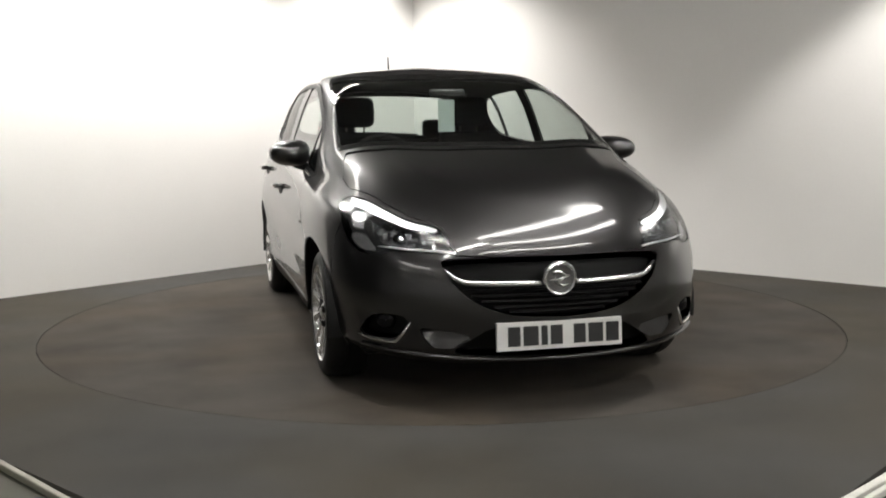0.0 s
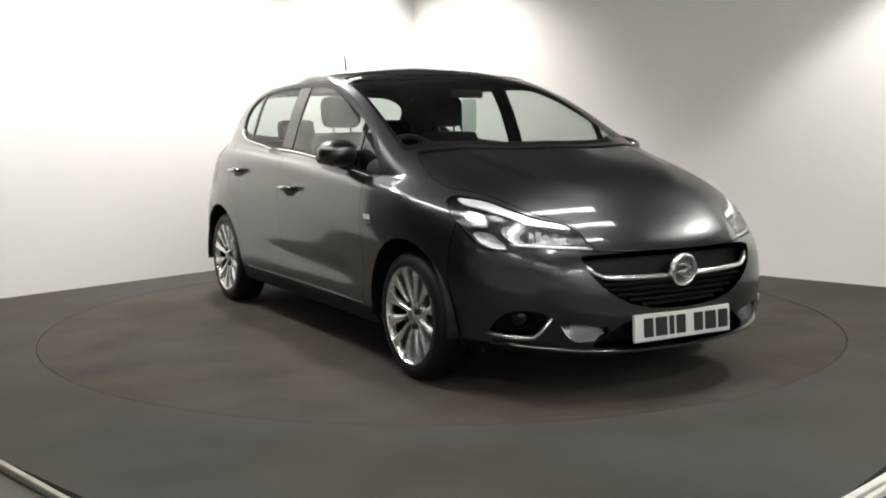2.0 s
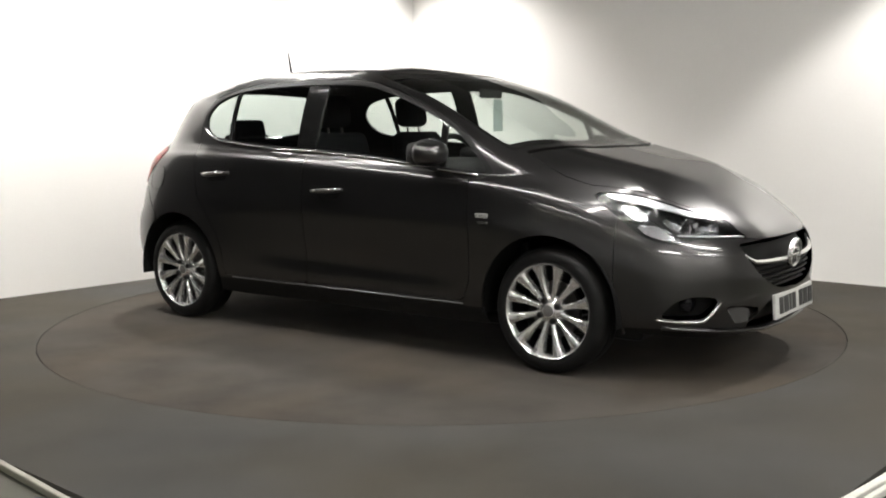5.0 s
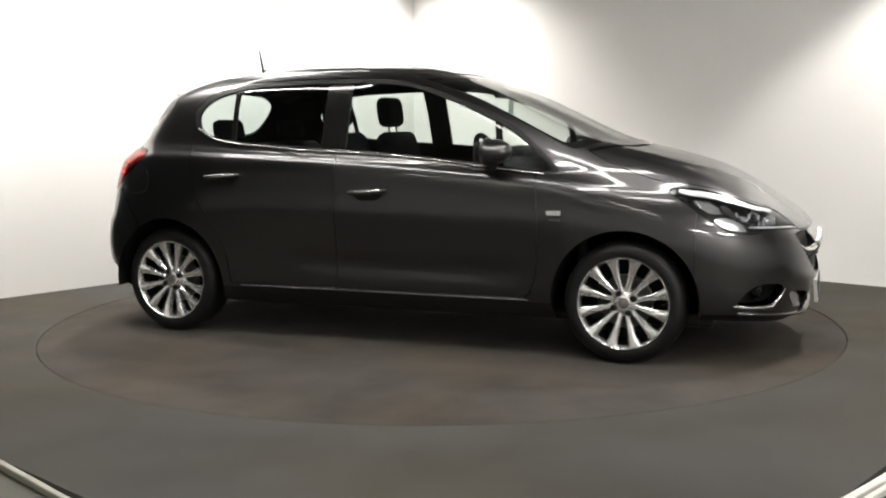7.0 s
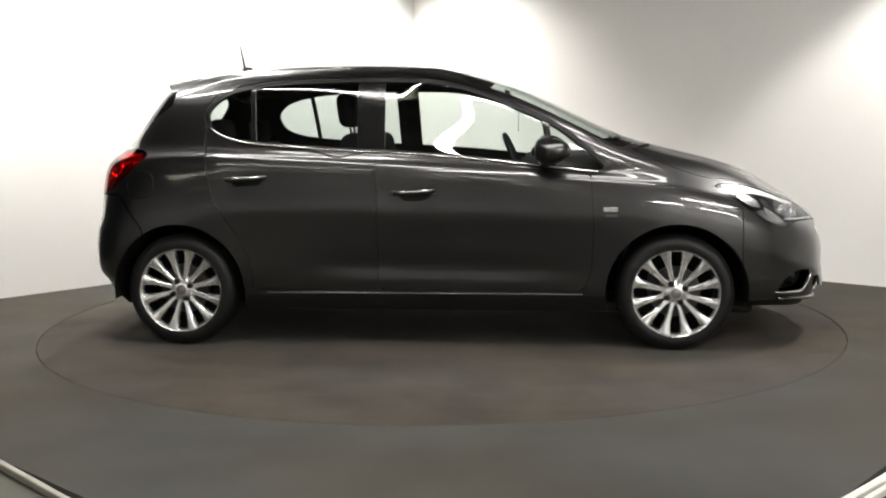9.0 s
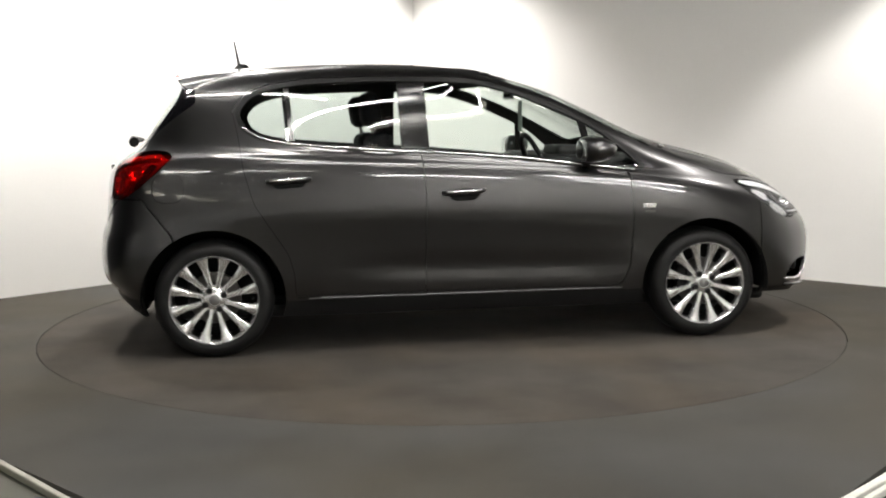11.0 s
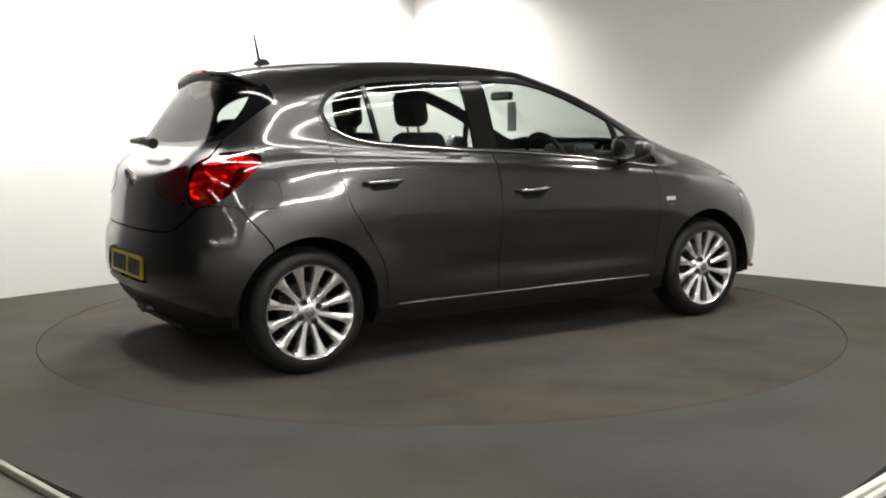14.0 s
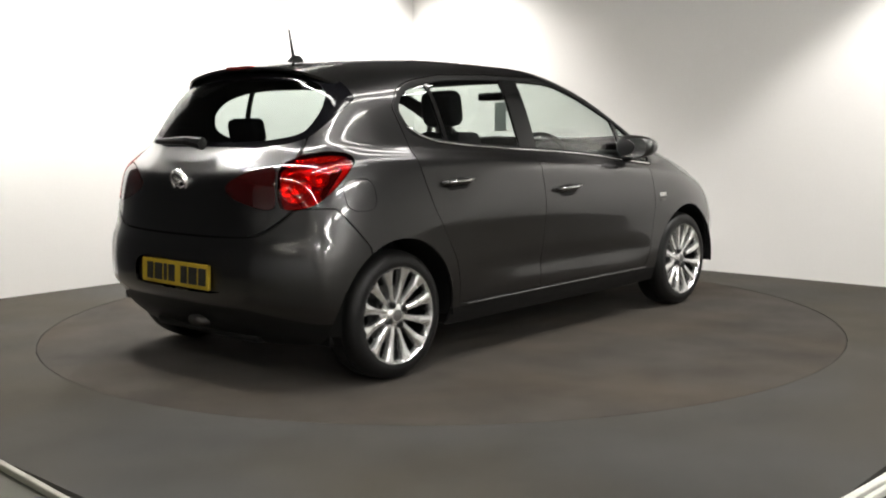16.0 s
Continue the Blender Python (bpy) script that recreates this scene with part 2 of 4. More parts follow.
strip("trim", (0.2, 1.95, 0), (2.9, 4.55, 0), 0.03, "white metal strip along the edge of the carpet", PALETRIM)
strip("trim", (0.228, 1.922, 0), (2.928, 4.522, 0), 0.022, "white metal strip along the edge of the carpet", PALETRIM)


def wall_place(r, z, out):
    """A place on the wall that runs off to the right."""
    p = CORNER + DIR_R * r + DIR_L * out
    return Vector((p.x, p.y, z))


def wall_joint():
    """A narrow vertical joint between two boards of the wall."""
    bm = bmesh.new()
    for a, b, w in ((0.30, 1.18, .004), (1.18, 1.55, .0025)):
        p = [wall_place(2.53 - w, a, .002), wall_place(2.53 + w, a, .002), wall_place(2.53 + w * .6, b, .002), wall_place(2.53 - w * .6, b, .002)]
        q = [v + DIR_L * -.004 for v in p]
        vs = [bm.verts.new(v) for v in p + q]
        for f in ((0, 1, 2, 3), (7, 6, 5, 4), (0, 4, 5, 1), (1, 5, 6, 2), (2, 6, 7, 3), (3, 7, 4, 0)):
            bm.faces.new([vs[i] for i in f])
    return tagged(new("trim", finish(bm, mat("grey_joint", (0.30, 0.30, 0.29), .9))), "thin grey joint between the wall boards", "wall joint", kind="structure")


def scuffed_base():
    """A low, ragged edge of white filler where the wall meets the carpet."""
    rng = random.Random(4)
    bm = bmesh.new()
    r = 2.9
    while r < 4.95:
        L = rng.uniform(.05, .22)
        h = rng.uniform(.012, .034) * (1 if r > 3.6 else .5)
        d = rng.uniform(.012, .045) * (1 if r > 3.6 else .4)
        lo0, lo1 = wall_place(r, .001, d * rng.uniform(.5, 1)), wall_place(r + L, .001, d * rng.uniform(.5, 1))
        hi0, hi1 = wall_place(r, h * rng.uniform(.3, 1), .001), wall_place(r + L, h * rng.uniform(.3, 1), .001)
        b0, b1 = wall_place(r, -.02, .001), wall_place(r + L, -.02, .001)
        vs = [bm.verts.new(v) for v in (lo0, lo1, hi1, hi0, b0, b1)]
        for f in ((0, 1, 2, 3), (4, 0, 3), (1, 5, 2), (4, 5, 1, 0)):
            bm.faces.new([vs[i] for i in f])
        r += L * rng.uniform(.7, 1.3)
    return tagged(new("baseboard", finish(bm, mat("chalky_filler", (0.62, 0.61, 0.55), .95, scale=60, vary=.3, bump=.5))), "ragged white edge along the foot of the wall", "wall base", kind="structure")


wall_joint()
scuffed_base()
# ---- the studio's lamps ----
def tube_light(a, b, watts, shaded=False):
    """A ceiling batten with a glowing tube."""
    a, b = Vector(a), Vector(b)
    ob = tagged(new("batten_light"), "white ceiling batten with a glowing tube", "ceiling light", "battens")
    d = b - a
    ob.matrix_world = Matrix.Translation((a + b) / 2) @ pose(0, 0, 0, 0, 0, math.degrees(math.atan2(d.y, d.x)))
    part("housing", box(d.length, .10, .05, (0, 0, .03), .008), TRIM, ob)
    # unseen side shades, added to keep the tube's light off the upper walls
    for side in (-.056, .056) if shaded else ():
        part("side_reflector", box(d.length, .006, .075, (0, side, -.012), .002, 1), TRIM, ob)
    part("diffuser", box(d.length - .04, .06, .03, (0, 0, -.005), .012), glow("tube_glow", (1, .98, .94), watts), ob)
    return ob


def at(l, r, z):
    """A place by its distance from the corner along the two walls."""
    p = CORNER + DIR_L * l + DIR_R * r
    return (p.x, p.y, z)


# downlights close to the walls and over the turntable's edge
for l, r, watts, deg, soft in ((0.96, 0.59, 165, 114, .5), (0.85, 1.05, 105, 112, .5), (2.7, 0.75, 310, 125, .5), (4.1, 0.8, 180, 130, .5), (0.94, 5.2, 265, 106, .3)):
    flood("downlight", at(l, r, 2.9), at(l, r, 0.0), watts, deg, soft)
# slim unseen strip lamps added over the turntable's edge: two for streaks, one fill
def strip_lamp(l, r, length, watts):
    d = bpy.data.lights.new("strip_lamp", "AREA")
    d.shape, d.size, d.size_y, d.energy, d.color = "RECTANGLE", length, .09, watts, (1, .972, .93)
    new("strip_lamp", d).matrix_world = Matrix.Translation(at(l, r, 2.93)) @ pose(0, 0, 0, 0, 0, math.degrees(math.atan2(DIR_L.y, DIR_L.x)))


for l, r, length, watts in ((3.0, 4.35, 1.9, 14), (3.0, 4.72, 1.9, 14), (4.8, 4.6, 1.6, 32)):
    strip_lamp(l, r, length, watts)
# a square of battens over the turntable
tube_light(at(3.0, 5.3, 2.92), at(5.0, 5.3, 2.92), 50, True)
tube_light(at(4.7, 1.2, 2.92), at(4.7, 4.2, 2.92), 80, True)
tube_light(at(1.8, 1.0, 2.92), at(4.2, 1.0, 2.92), 25, True)
# rows of battens in the hall behind the camera
for l, r0, r1 in ((7.4, 3.0, 5.0), (7.4, 5.6, 7.6), (9.4, 2.4, 4.4), (9.4, 5.2, 7.2), (9.4, 8.0, 10.0)):
    tube_light(at(l, r0, 2.92), at(l, r1, 2.92), 92, True)
for r, l0, l1 in ((7.8, 2.6, 4.6), (9.8, 3.2, 5.2), (9.8, 6.0, 8.0)):
    tube_light(at(l0, r, 2.92), at(l1, r, 2.92), 175)
# ---- the car's outer skin ----
# rails round half the car, from the nose to the tail, row by row from the sill to the roof: x forward, y outward, z up
RAILS = """
2 0 0.175|1.99 0.3 0.175|1.91 0.53 0.18|1.77 0.675 0.2|1.6 0.758 0.21|1.255 0.8 0.21|0.85 0.8 0.19|0.2 0.79 0.19|-0.4 0.79 0.19|-0.85 0.8 0.19|-1.255 0.8 0.21|-1.48 0.79 0.21|-1.62 0.66 0.19|-1.67 0.38 0.17|-1.68 0 0.17
2.065 0 0.235|2.05 0.3 0.24|1.97 0.53 0.25|1.825 0.69 0.27|1.63 0.793 0.28|1.255 0.85 0.285|0.85 0.838 0.285|0.2 0.832 0.285|-0.4 0.832 0.285|-0.85 0.838 0.285|-1.255 0.85 0.285|-1.56 0.825 0.285|-1.705 0.702 0.285|-1.795 0.4 0.285|-1.81 0 0.285
2.09 0 0.4|2.075 0.3 0.41|1.99 0.54 0.43|1.84 0.69 0.45|1.65 0.803 0.46|1.255 0.862 0.47|0.85 0.848 0.47|0.2 0.843 0.47|-0.4 0.843 0.47|-0.85 0.852 0.47|-1.255 0.866 0.47|-1.58 0.842 0.47|-1.73 0.727 0.47|-1.825 0.42 0.47|-1.84 0 0.47
2.08 0 0.53|2.06 0.3 0.535|1.97 0.545 0.56|1.815 0.68 0.585|1.64 0.798 0.6|1.255 0.866 0.65|0.85 0.855 0.66|0.2 0.853 0.66|-0.4 0.853 0.66|-0.85 0.858 0.66|-1.255 0.864 0.67|-1.56 0.832 0.66|-1.71 0.717 0.65|-1.805 0.42 0.63|-1.82 0 0.63
2.05 0 0.608|2.03 0.3 0.612|1.94 0.5 0.624|1.775 0.658 0.683|1.6 0.765 0.722|1.255 0.84 0.79|0.85 0.85 0.83|0.2 0.85 0.87|-0.4 0.848 0.9|-0.85 0.845 0.92|-1.255 0.82 0.93|-1.528 0.775 0.92|-1.7 0.66 0.89|-1.79 0.38 0.86|-1.8 0 0.85
1.97 0 0.685|1.945 0.3 0.7|1.84 0.48 0.728|1.7 0.62 0.792|1.48 0.725 0.806|1.22 0.785 0.845|0.92 0.815 0.868|0.2 0.815 0.92|-0.4 0.815 0.95|-0.85 0.81 0.97|-1.255 0.785 0.985|-1.4948 0.735 0.975|-1.672 0.62 0.955|-1.757 0.36 0.93|-1.767 0 0.92
1.62 0 0.895|1.6 0.27 0.902|1.54 0.44 0.912|1.43 0.575 0.917|1.28 0.675 0.914|1.12 0.745 0.915|0.93 0.79 0.884|0.2 0.8 0.95|-0.4 0.8 0.98|-0.85 0.795 1|-1.24 0.765 1.02|-1.445 0.705 1.03|-1.6 0.585 1.02|-1.66 0.34 1|-1.66 0 1
1.175 0 1.001|1.165 0.25 0.994|1.135 0.44 1.005|1.088 0.58 1.0014|1.044 0.675 0.9822|0.98 0.74 0.96|0.88 0.785 0.93|0.2 0.785 0.972|-0.4 0.785 1|-0.85 0.78 1.025|-1.22 0.742 1.06|-1.4 0.7 1.08|-1.565 0.575 1.075|-1.59 0.32 1.06|-1.6 0 1.06
0.76 0 1.184|0.75 0.25 1.182|0.72 0.43 1.201|0.68 0.55 1.2034|0.64 0.635 1.1882|0.58 0.685 1.175|0.48 0.71 1.16|0.1 0.715 1.165|-0.4 0.728 1.185|-0.85 0.72 1.2|-1.18 0.685 1.215|-1.3514 0.65 1.22|-1.466 0.545 1.225|-1.506 0.3 1.225|-1.516 0 1.225
0.5 0 1.313|0.49 0.25 1.31|0.46 0.42 1.319|0.42 0.535 1.313|0.375 0.605 1.303|0.31 0.65 1.295|0.22 0.675 1.287|-0.04 0.672 1.278|-0.45 0.683 1.292|-0.85 0.673 1.298|-1.15 0.637 1.295|-1.3162 0.605 1.29|-1.413 0.505 1.3|-1.448 0.28 1.31|-1.458 0 1.315
0.21 0 1.41|0.205 0.25 1.407|0.18 0.4 1.395|0.14 0.51 1.397|0.09 0.565 1.389|0.02 0.605 1.385|-0.06 0.625 1.385|-0.2 0.615 1.38|-0.5 0.62 1.383|-0.85 0.61 1.372|-1.12 0.578 1.352|-1.2662 0.535 1.3424|-1.368 0.44 1.351|-1.413 0.26 1.368|-1.423 0 1.374
0.05 0 1.44|0.05 0.2 1.437|0.04 0.33 1.43|0.02 0.4 1.425|-0.01 0.43 1.424|-0.06 0.45 1.426|-0.15 0.46 1.43|-0.3 0.465 1.437|-0.55 0.465 1.44|-0.85 0.46 1.43|-1.108 0.43 1.4132|-1.206 0.38 1.4064|-1.29 0.3 1.403|-1.335 0.17 1.4|-1.35 0 1.403
-0.1 0 1.458|-0.12 0 1.459|-0.14 0 1.46|-0.17 0 1.461|-0.2 0 1.462|-0.25 0 1.464|-0.32 0 1.466|-0.42 0 1.468|-0.6 0 1.468|-0.82 0 1.46|-1 0 1.448|-1.1 0 1.438|-1.17 0 1.43|-1.22 0 1.424|-1.25 0 1.42
"""
CAGE = np.array([[[float(v) for v in p.split()] for p in row.split("|")] for row in RAILS.strip().split("\n")])
NR, NC = CAGE.shape[:2]


def padded(p, axis):
    """One more control row at each end: mirrored over the middle where the car's middle is the edge."""
    flip = np.array([1.0, -1.0, 1.0])
    q = np.moveaxis(p, axis, 0)
    if axis == 1:
        lo, hi = q[1] * flip, q[-2] * flip
    else:
        lo, hi = 2 * q[0] - q[1], q[-2] * flip
    return np.moveaxis(np.concatenate([lo[None], q, hi[None]]), 0, axis)


def sharpen(p, axis, k=0.75):
    """Draws the control points outward, so that the smooth sheet nearly meets the rails."""
    q = np.moveaxis(padded(p, axis), axis, 0)
    s = (q[:-2] + 4 * q[1:-1] + q[2:]) / 6
    return np.moveaxis(q[1:-1] + k * (q[1:-1] - s), 0, axis)


def spline(p, axis, step):
    q = np.moveaxis(padded(p, axis), axis, 0)
    n = p.shape[axis]
    out = []
    for u in np.linspace(0, n - 1, (n - 1) * step + 1):
        i = min(int(u), n - 2)
        f = u - i
        w = np.array([(1 - f) ** 3, 3 * f ** 3 - 6 * f * f + 4, -3 * f ** 3 + 3 * f * f + 3 * f + 1, f ** 3]) / 6
        out.append(sum(w[k] * q[i + k] for k in range(4)))
    return np.moveaxis(np.array(out), 0, axis)


STEP_U, STEP_V = 9, 7
SKIN = spline(spline(sharpen(sharpen(CAGE, 0), 1), 1, STEP_U), 0, STEP_V)
SKIN[:, 0, 1] = SKIN[:, -1, 1] = 0
SKIN[-1, :, 1] = 0
nv, nu = SKIN.shape[:2]
# the raised middle of the bonnet, with its crease in front
ell = (np.clip(SKIN[..., 0] - 1.0, 0, None) / 0.80) ** 2.6 + (SKIN[..., 1] / 0.50) ** 2.6
front = (SKIN[..., 0] > 1.0) & (SKIN[..., 2] > 0.62)
SKIN[..., 2] += np.where(front, 0.009 / (1 + np.exp((ell - 1) / 0.05)), 0) * np.clip((SKIN[..., 0] - 1.0) / 0.3, 0, 1)
# the swell of the doors under the handles and the hollow over the sill
mid = 1 / (1 + np.exp((np.abs(SKIN[..., 0] + 0.1) - 1.15) / 0.10)) * (SKIN[..., 1] > 0.5)
low = 1 / (1 + np.exp((np.abs(SKIN[..., 0] - 0.12) - 0.62) / 0.07)) * (SKIN[..., 1] > 0.5)
SKIN[..., 1] += 0.013 * mid * np.exp(-((SKIN[..., 2] - 0.69 + 0.03 * SKIN[..., 0]) / 0.10) ** 2)
SKIN[..., 1] -= 0.012 * low * np.exp(-((SKIN[..., 2] - 0.42 + 0.02 * SKIN[..., 0]) / 0.055) ** 2)
# the rear bumper stands out under the tailgate and draws in over the valance
tail = np.clip((-SKIN[..., 0] - 1.5) / 0.15, 0, 1)
shelf = 1 / (1 + np.exp((SKIN[..., 2] - 0.622) / 0.012)) - 2.2 / (1 + np.exp((SKIN[..., 2] - 0.348) / 0.012))
SKIN[..., 0] -= 0.016 * tail * shelf
VV, UU = np.meshgrid(np.linspace(0, NR - 1, nv), np.linspace(0, NC - 1, nu), indexing="ij")


def normals():
    du = np.gradient(SKIN, axis=1)
    dv = np.gradient(SKIN, axis=0)
    n = np.cross(dv, du)
    return n / np.maximum(np.linalg.norm(n, axis=2, keepdims=True), 1e-9)


NORM = normals()
if NORM[nv // 4, nu // 2, 1] < 0:
    NORM = -NORM
# every corner of a piece: x, y, z, u (along the rail), v (row), normal
FULL = np.concatenate([SKIN, UU[..., None], VV[..., None], NORM], axis=2)
# ---- cutting the skin into panels ----
def poly_sdf(a, b, pts):
    """Signed distance in a plane to a closed outline; negative inside."""
    p = np.stack([a, b], 1)
    q = np.array(pts, float)
    d = np.full(len(p), 1e9)
    inside = np.zeros(len(p), bool)
    for i in range(len(q)):
        e0, e1 = q[i], q[(i + 1) % len(q)]
        e = e1 - e0
        w = p - e0
        h = np.clip((w @ e) / max(e @ e, 1e-12), 0, 1)
        d = np.minimum(d, np.linalg.norm(w - h[:, None] * e, axis=1))
        cr = (e0[1] > p[:, 1]) != (e1[1] > p[:, 1])
        if abs(e[1]) > 1e-12:
            inside ^= cr & (p[:, 0] < e0[0] + (p[:, 1] - e0[1]) * e[0] / e[1])
    return np.where(inside, -d, d)


def rounded(pts, n=5, k=0.5):
    """Rounds an outline by cutting its corners."""
    pts = np.array(pts, float)
    for _ in range(n - 2):
        nxt = np.roll(pts, -1, 0)
        pts = np.stack([pts * 0.78 + nxt * 0.22, pts * 0.22 + nxt * 0.78], 1).reshape(-1, 2)
    return pts


def carve(pieces, sdf, level=0.0):
    """Splits the pieces along sdf = level: those inside, those outside."""
    if not pieces:
        return [], []
    allp = np.concatenate(pieces)
    f = sdf(allp) - level
    ins, outs, o = [], [], 0
    for p in pieces:
        g = f[o:o + len(p)]
        o += len(p)
        if (g <= 1e-7).all():
            ins.append(p)
        elif (g >= -1e-7).all():
            outs.append(p)
        else:
            a, b = [], []
            for i in range(len(p)):
                j = (i + 1) % len(p)
                (a if g[i] <= 0 else b).append(p[i])
                if (g[i] <= 0) != (g[j] <= 0):
                    m = p[i] + (p[j] - p[i]) * (g[i] / (g[i] - g[j]))
                    a.append(m)
                    b.append(m)
            if len(a) > 2:
                ins.append(np.array(a))
            if len(b) > 2:
                outs.append(np.array(b))
    return ins, outs


def build_sheet(pieces, sides=(-1, 1), push=0.0, flange=0.012):
    """A mesh from skin pieces: the sheet with the skin's own normals, and a turned-in edge."""
    verts, faces, norms, index = [], [], [], {}
    for s in sides:
        for p in pieces:
            f = []
            for q in p:
                key = (s, *np.round(q[:3], 5)) if q[1] > 1e-4 else (0, *np.round(q[:3], 5))
                if key not in index:
                    n = q[5:8] / max(np.linalg.norm(q[5:8]), 1e-9)
                    index[key] = len(verts)
                    c = q[:3] + n * push
                    verts.append((c[0], s * c[1], c[2]))
                    norms.append((n[0], s * n[1], n[2]))
                if not f or f[-1] != index[key]:
                    f.append(index[key])
            if len(f) > 1 and f[0] == f[-1]:
                f.pop()
            if len(set(f)) > 2 and len(set(f)) == len(f):
                a, b, c = (Vector(verts[k]) for k in f[:3])
                m = sum((Vector(norms[k]) for k in f), Vector())
                nn = sum(((Vector(verts[f[k]]) - a).cross(Vector(verts[f[k + 1]]) - a) for k in range(1, len(f) - 1)), Vector())
                faces.append(f if nn.dot(m) >= 0 else f[::-1])
    if flange:
        count = {}
        for f in faces:
            for a, b in zip(f, f[1:] + f[:1]):
                count[(a, b)] = 1
        inner, rim = {}, []
        for a, b in count:
            if (b, a) not in count and not (abs(verts[a][1]) < 1e-6 and abs(verts[b][1]) < 1e-6):
                for k in (b, a):
                    if k not in inner:
                        va, na = np.array(verts[k]), np.array(norms[k])
                        inner[k] = len(verts)
                        verts += [tuple(va), tuple(va - na * flange)]
                        norms += [np.zeros(3), np.zeros(3)]
                side = np.cross(np.array(verts[b]) - np.array(verts[a]), np.array(norms[a])) * (1 if flange > 0 else -1)
                for k in (a, b):
                    norms[inner[k]] = norms[inner[k]] + side
                    norms[inner[k] + 1] = norms[inner[k] + 1] + side
                rim.append((inner[b], inner[a], inner[a] + 1, inner[b] + 1) if flange < 0 else (inner[b] + 1, inner[a] + 1, inner[a], inner[b]))
        faces += [tuple(reversed(q)) for q in rim]
    me = bpy.data.meshes.new("mesh")
    me.from_pydata(verts, [], faces)
    me.validate()
    me.shade_smooth()
    me.normals_split_custom_set_from_vertices([Vector(n).normalized() for n in norms])
    return me


def sheet(name, pieces, material, parent, sides=(-1, 1), push=0.0, flange=0.012, label=""):
    me = build_sheet(pieces, sides, push, flange)
    me.materials.append(material)
    ob = new(name, me)
    ob.parent = parent
    return tagged(ob, label)


def local_fit(at2, vals, query, k=12):
    """A level patch through the nearest places: smooth values at the query."""
    d = ((at2 - query) ** 2).sum(1)
    i = np.argsort(d)[:k]
    w = np.sqrt(1 / (d[i] + 4e-5))
    A = np.stack([np.ones(k), at2[i, 0] - query[0], at2[i, 1] - query[1]], 1)
    sol = np.linalg.lstsq(A * w[:, None], vals[i] * w[:, None], rcond=None)[0]
    return sol[0]


def side_point(x, z, out=0.0):
    """The skin's place at x, z on the flank."""
    f = FULL[:, 36:108].reshape(-1, 8)
    v = local_fit(f[:, [0, 2]], f, np.array([x, z]))
    n = v[5:8] / np.linalg.norm(v[5:8])
    return np.array([x, v[1], z]) + n * out, n


def skin_corner(q, z, front=True):
    """The skin's place on a corner of the nose or tail, by x - y and height."""
    f = (FULL[:56, :44] if front else FULL[:56, 88:]).reshape(-1, 8)
    sx = 1 if front else -1
    v = local_fit(np.stack([sx * f[:, 0] - f[:, 1], f[:, 2]], 1), f, np.array([q, z]))
    return v[:3], v[5:8] / np.linalg.norm(v[5:8])


def top_z(x, y):
    """The height of the roof's skin."""
    s = SKIN[60:].reshape(-1, 3)
    return float(local_fit(s[:, :2], s, np.array([x, abs(y)]), 10)[2])


def end_point(y, z, front=True, out=0.0):
    """The skin's place at y, z on the nose or the tail."""
    f = (FULL[:49, :38] if front else FULL[:49, 98:]).reshape(-1, 8)
    v = local_fit(f[:, [1, 2]], f, np.array([abs(y), z]))
    n = v[5:8] / np.linalg.norm(v[5:8])
    p = np.array([v[0], abs(y), z]) + n * out
    sg = -1 if y < 0 else 1
    return Vector((p[0], sg * p[1], p[2])), Vector((n[0], sg * n[1], n[2]))


WX, WZ, WR = 1.255, 0.288, 0.288     # wheel centres and tyre radius
ARCH_R = 0.344
DLO = [(-1.0, 1.062), (-.91, 1.043), (-.70, 1.023), (-.41, 1.003), (-.13, .988), (.15, .967), (.43, .938), (.71, .905), (.95, .880),
       (.84, .985), (.70, 1.100), (.57, 1.165), (.43, 1.225), (.29, 1.28), (.14, 1.325), (0, 1.345), (-.26, 1.352), (-.44, 1.352), (-.79, 1.34), (-.97, 1.31),
       (-1.065, 1.27), (-1.125, 1.20), (-1.105, 1.125), (-1.06, 1.085)]
SIDE_U = 3.9


def flank(pts):
    pts = np.array(pts)
    return lambda P: np.maximum(poly_sdf(P[:, 0], P[:, 2], pts), (SIDE_U - P[:, 3]) * 0.1)


def nose(pts):
    pts = np.array(pts)
    return lambda P: np.maximum(poly_sdf(P[:, 1], P[:, 2], pts), 1.3 - P[:, 0])


def nose_corner(pts):
    pts = np.array(pts)
    return lambda P: np.maximum(poly_sdf(P[:, 0] - P[:, 1], P[:, 2], pts), 1.2 - P[:, 0])


def tail_corner(pts, xmax=-1.1):
    pts = np.array(pts)
    return lambda P: np.maximum(poly_sdf(-P[:, 0] - P[:, 1], P[:, 2], pts), P[:, 0] - xmax)


def band(lo, hi):
    """The flank between two slanting lines, each given at z = 0.95 and 1.35."""
    def f(P):
        k = (P[:, 2] - 0.95) / 0.4
        return np.maximum((lo[0] + (lo[1] - lo[0]) * k) - P[:, 0], P[:, 0] - (hi[0] + (hi[1] - hi[0]) * k))
    return f


HEADLIGHT = rounded([(0.691, 0.803), (0.742, 0.824), (0.941, 0.81), (1.102, 0.777), (1.265, 0.738), (1.433, 0.717), (1.512, 0.683), (1.572, 0.639), (1.622, 0.626), (1.551, 0.62), (1.251, 0.631), (1.169, 0.609), (1.025, 0.615), (0.93, 0.641), (0.835, 0.695), (0.755, 0.751)], 3)
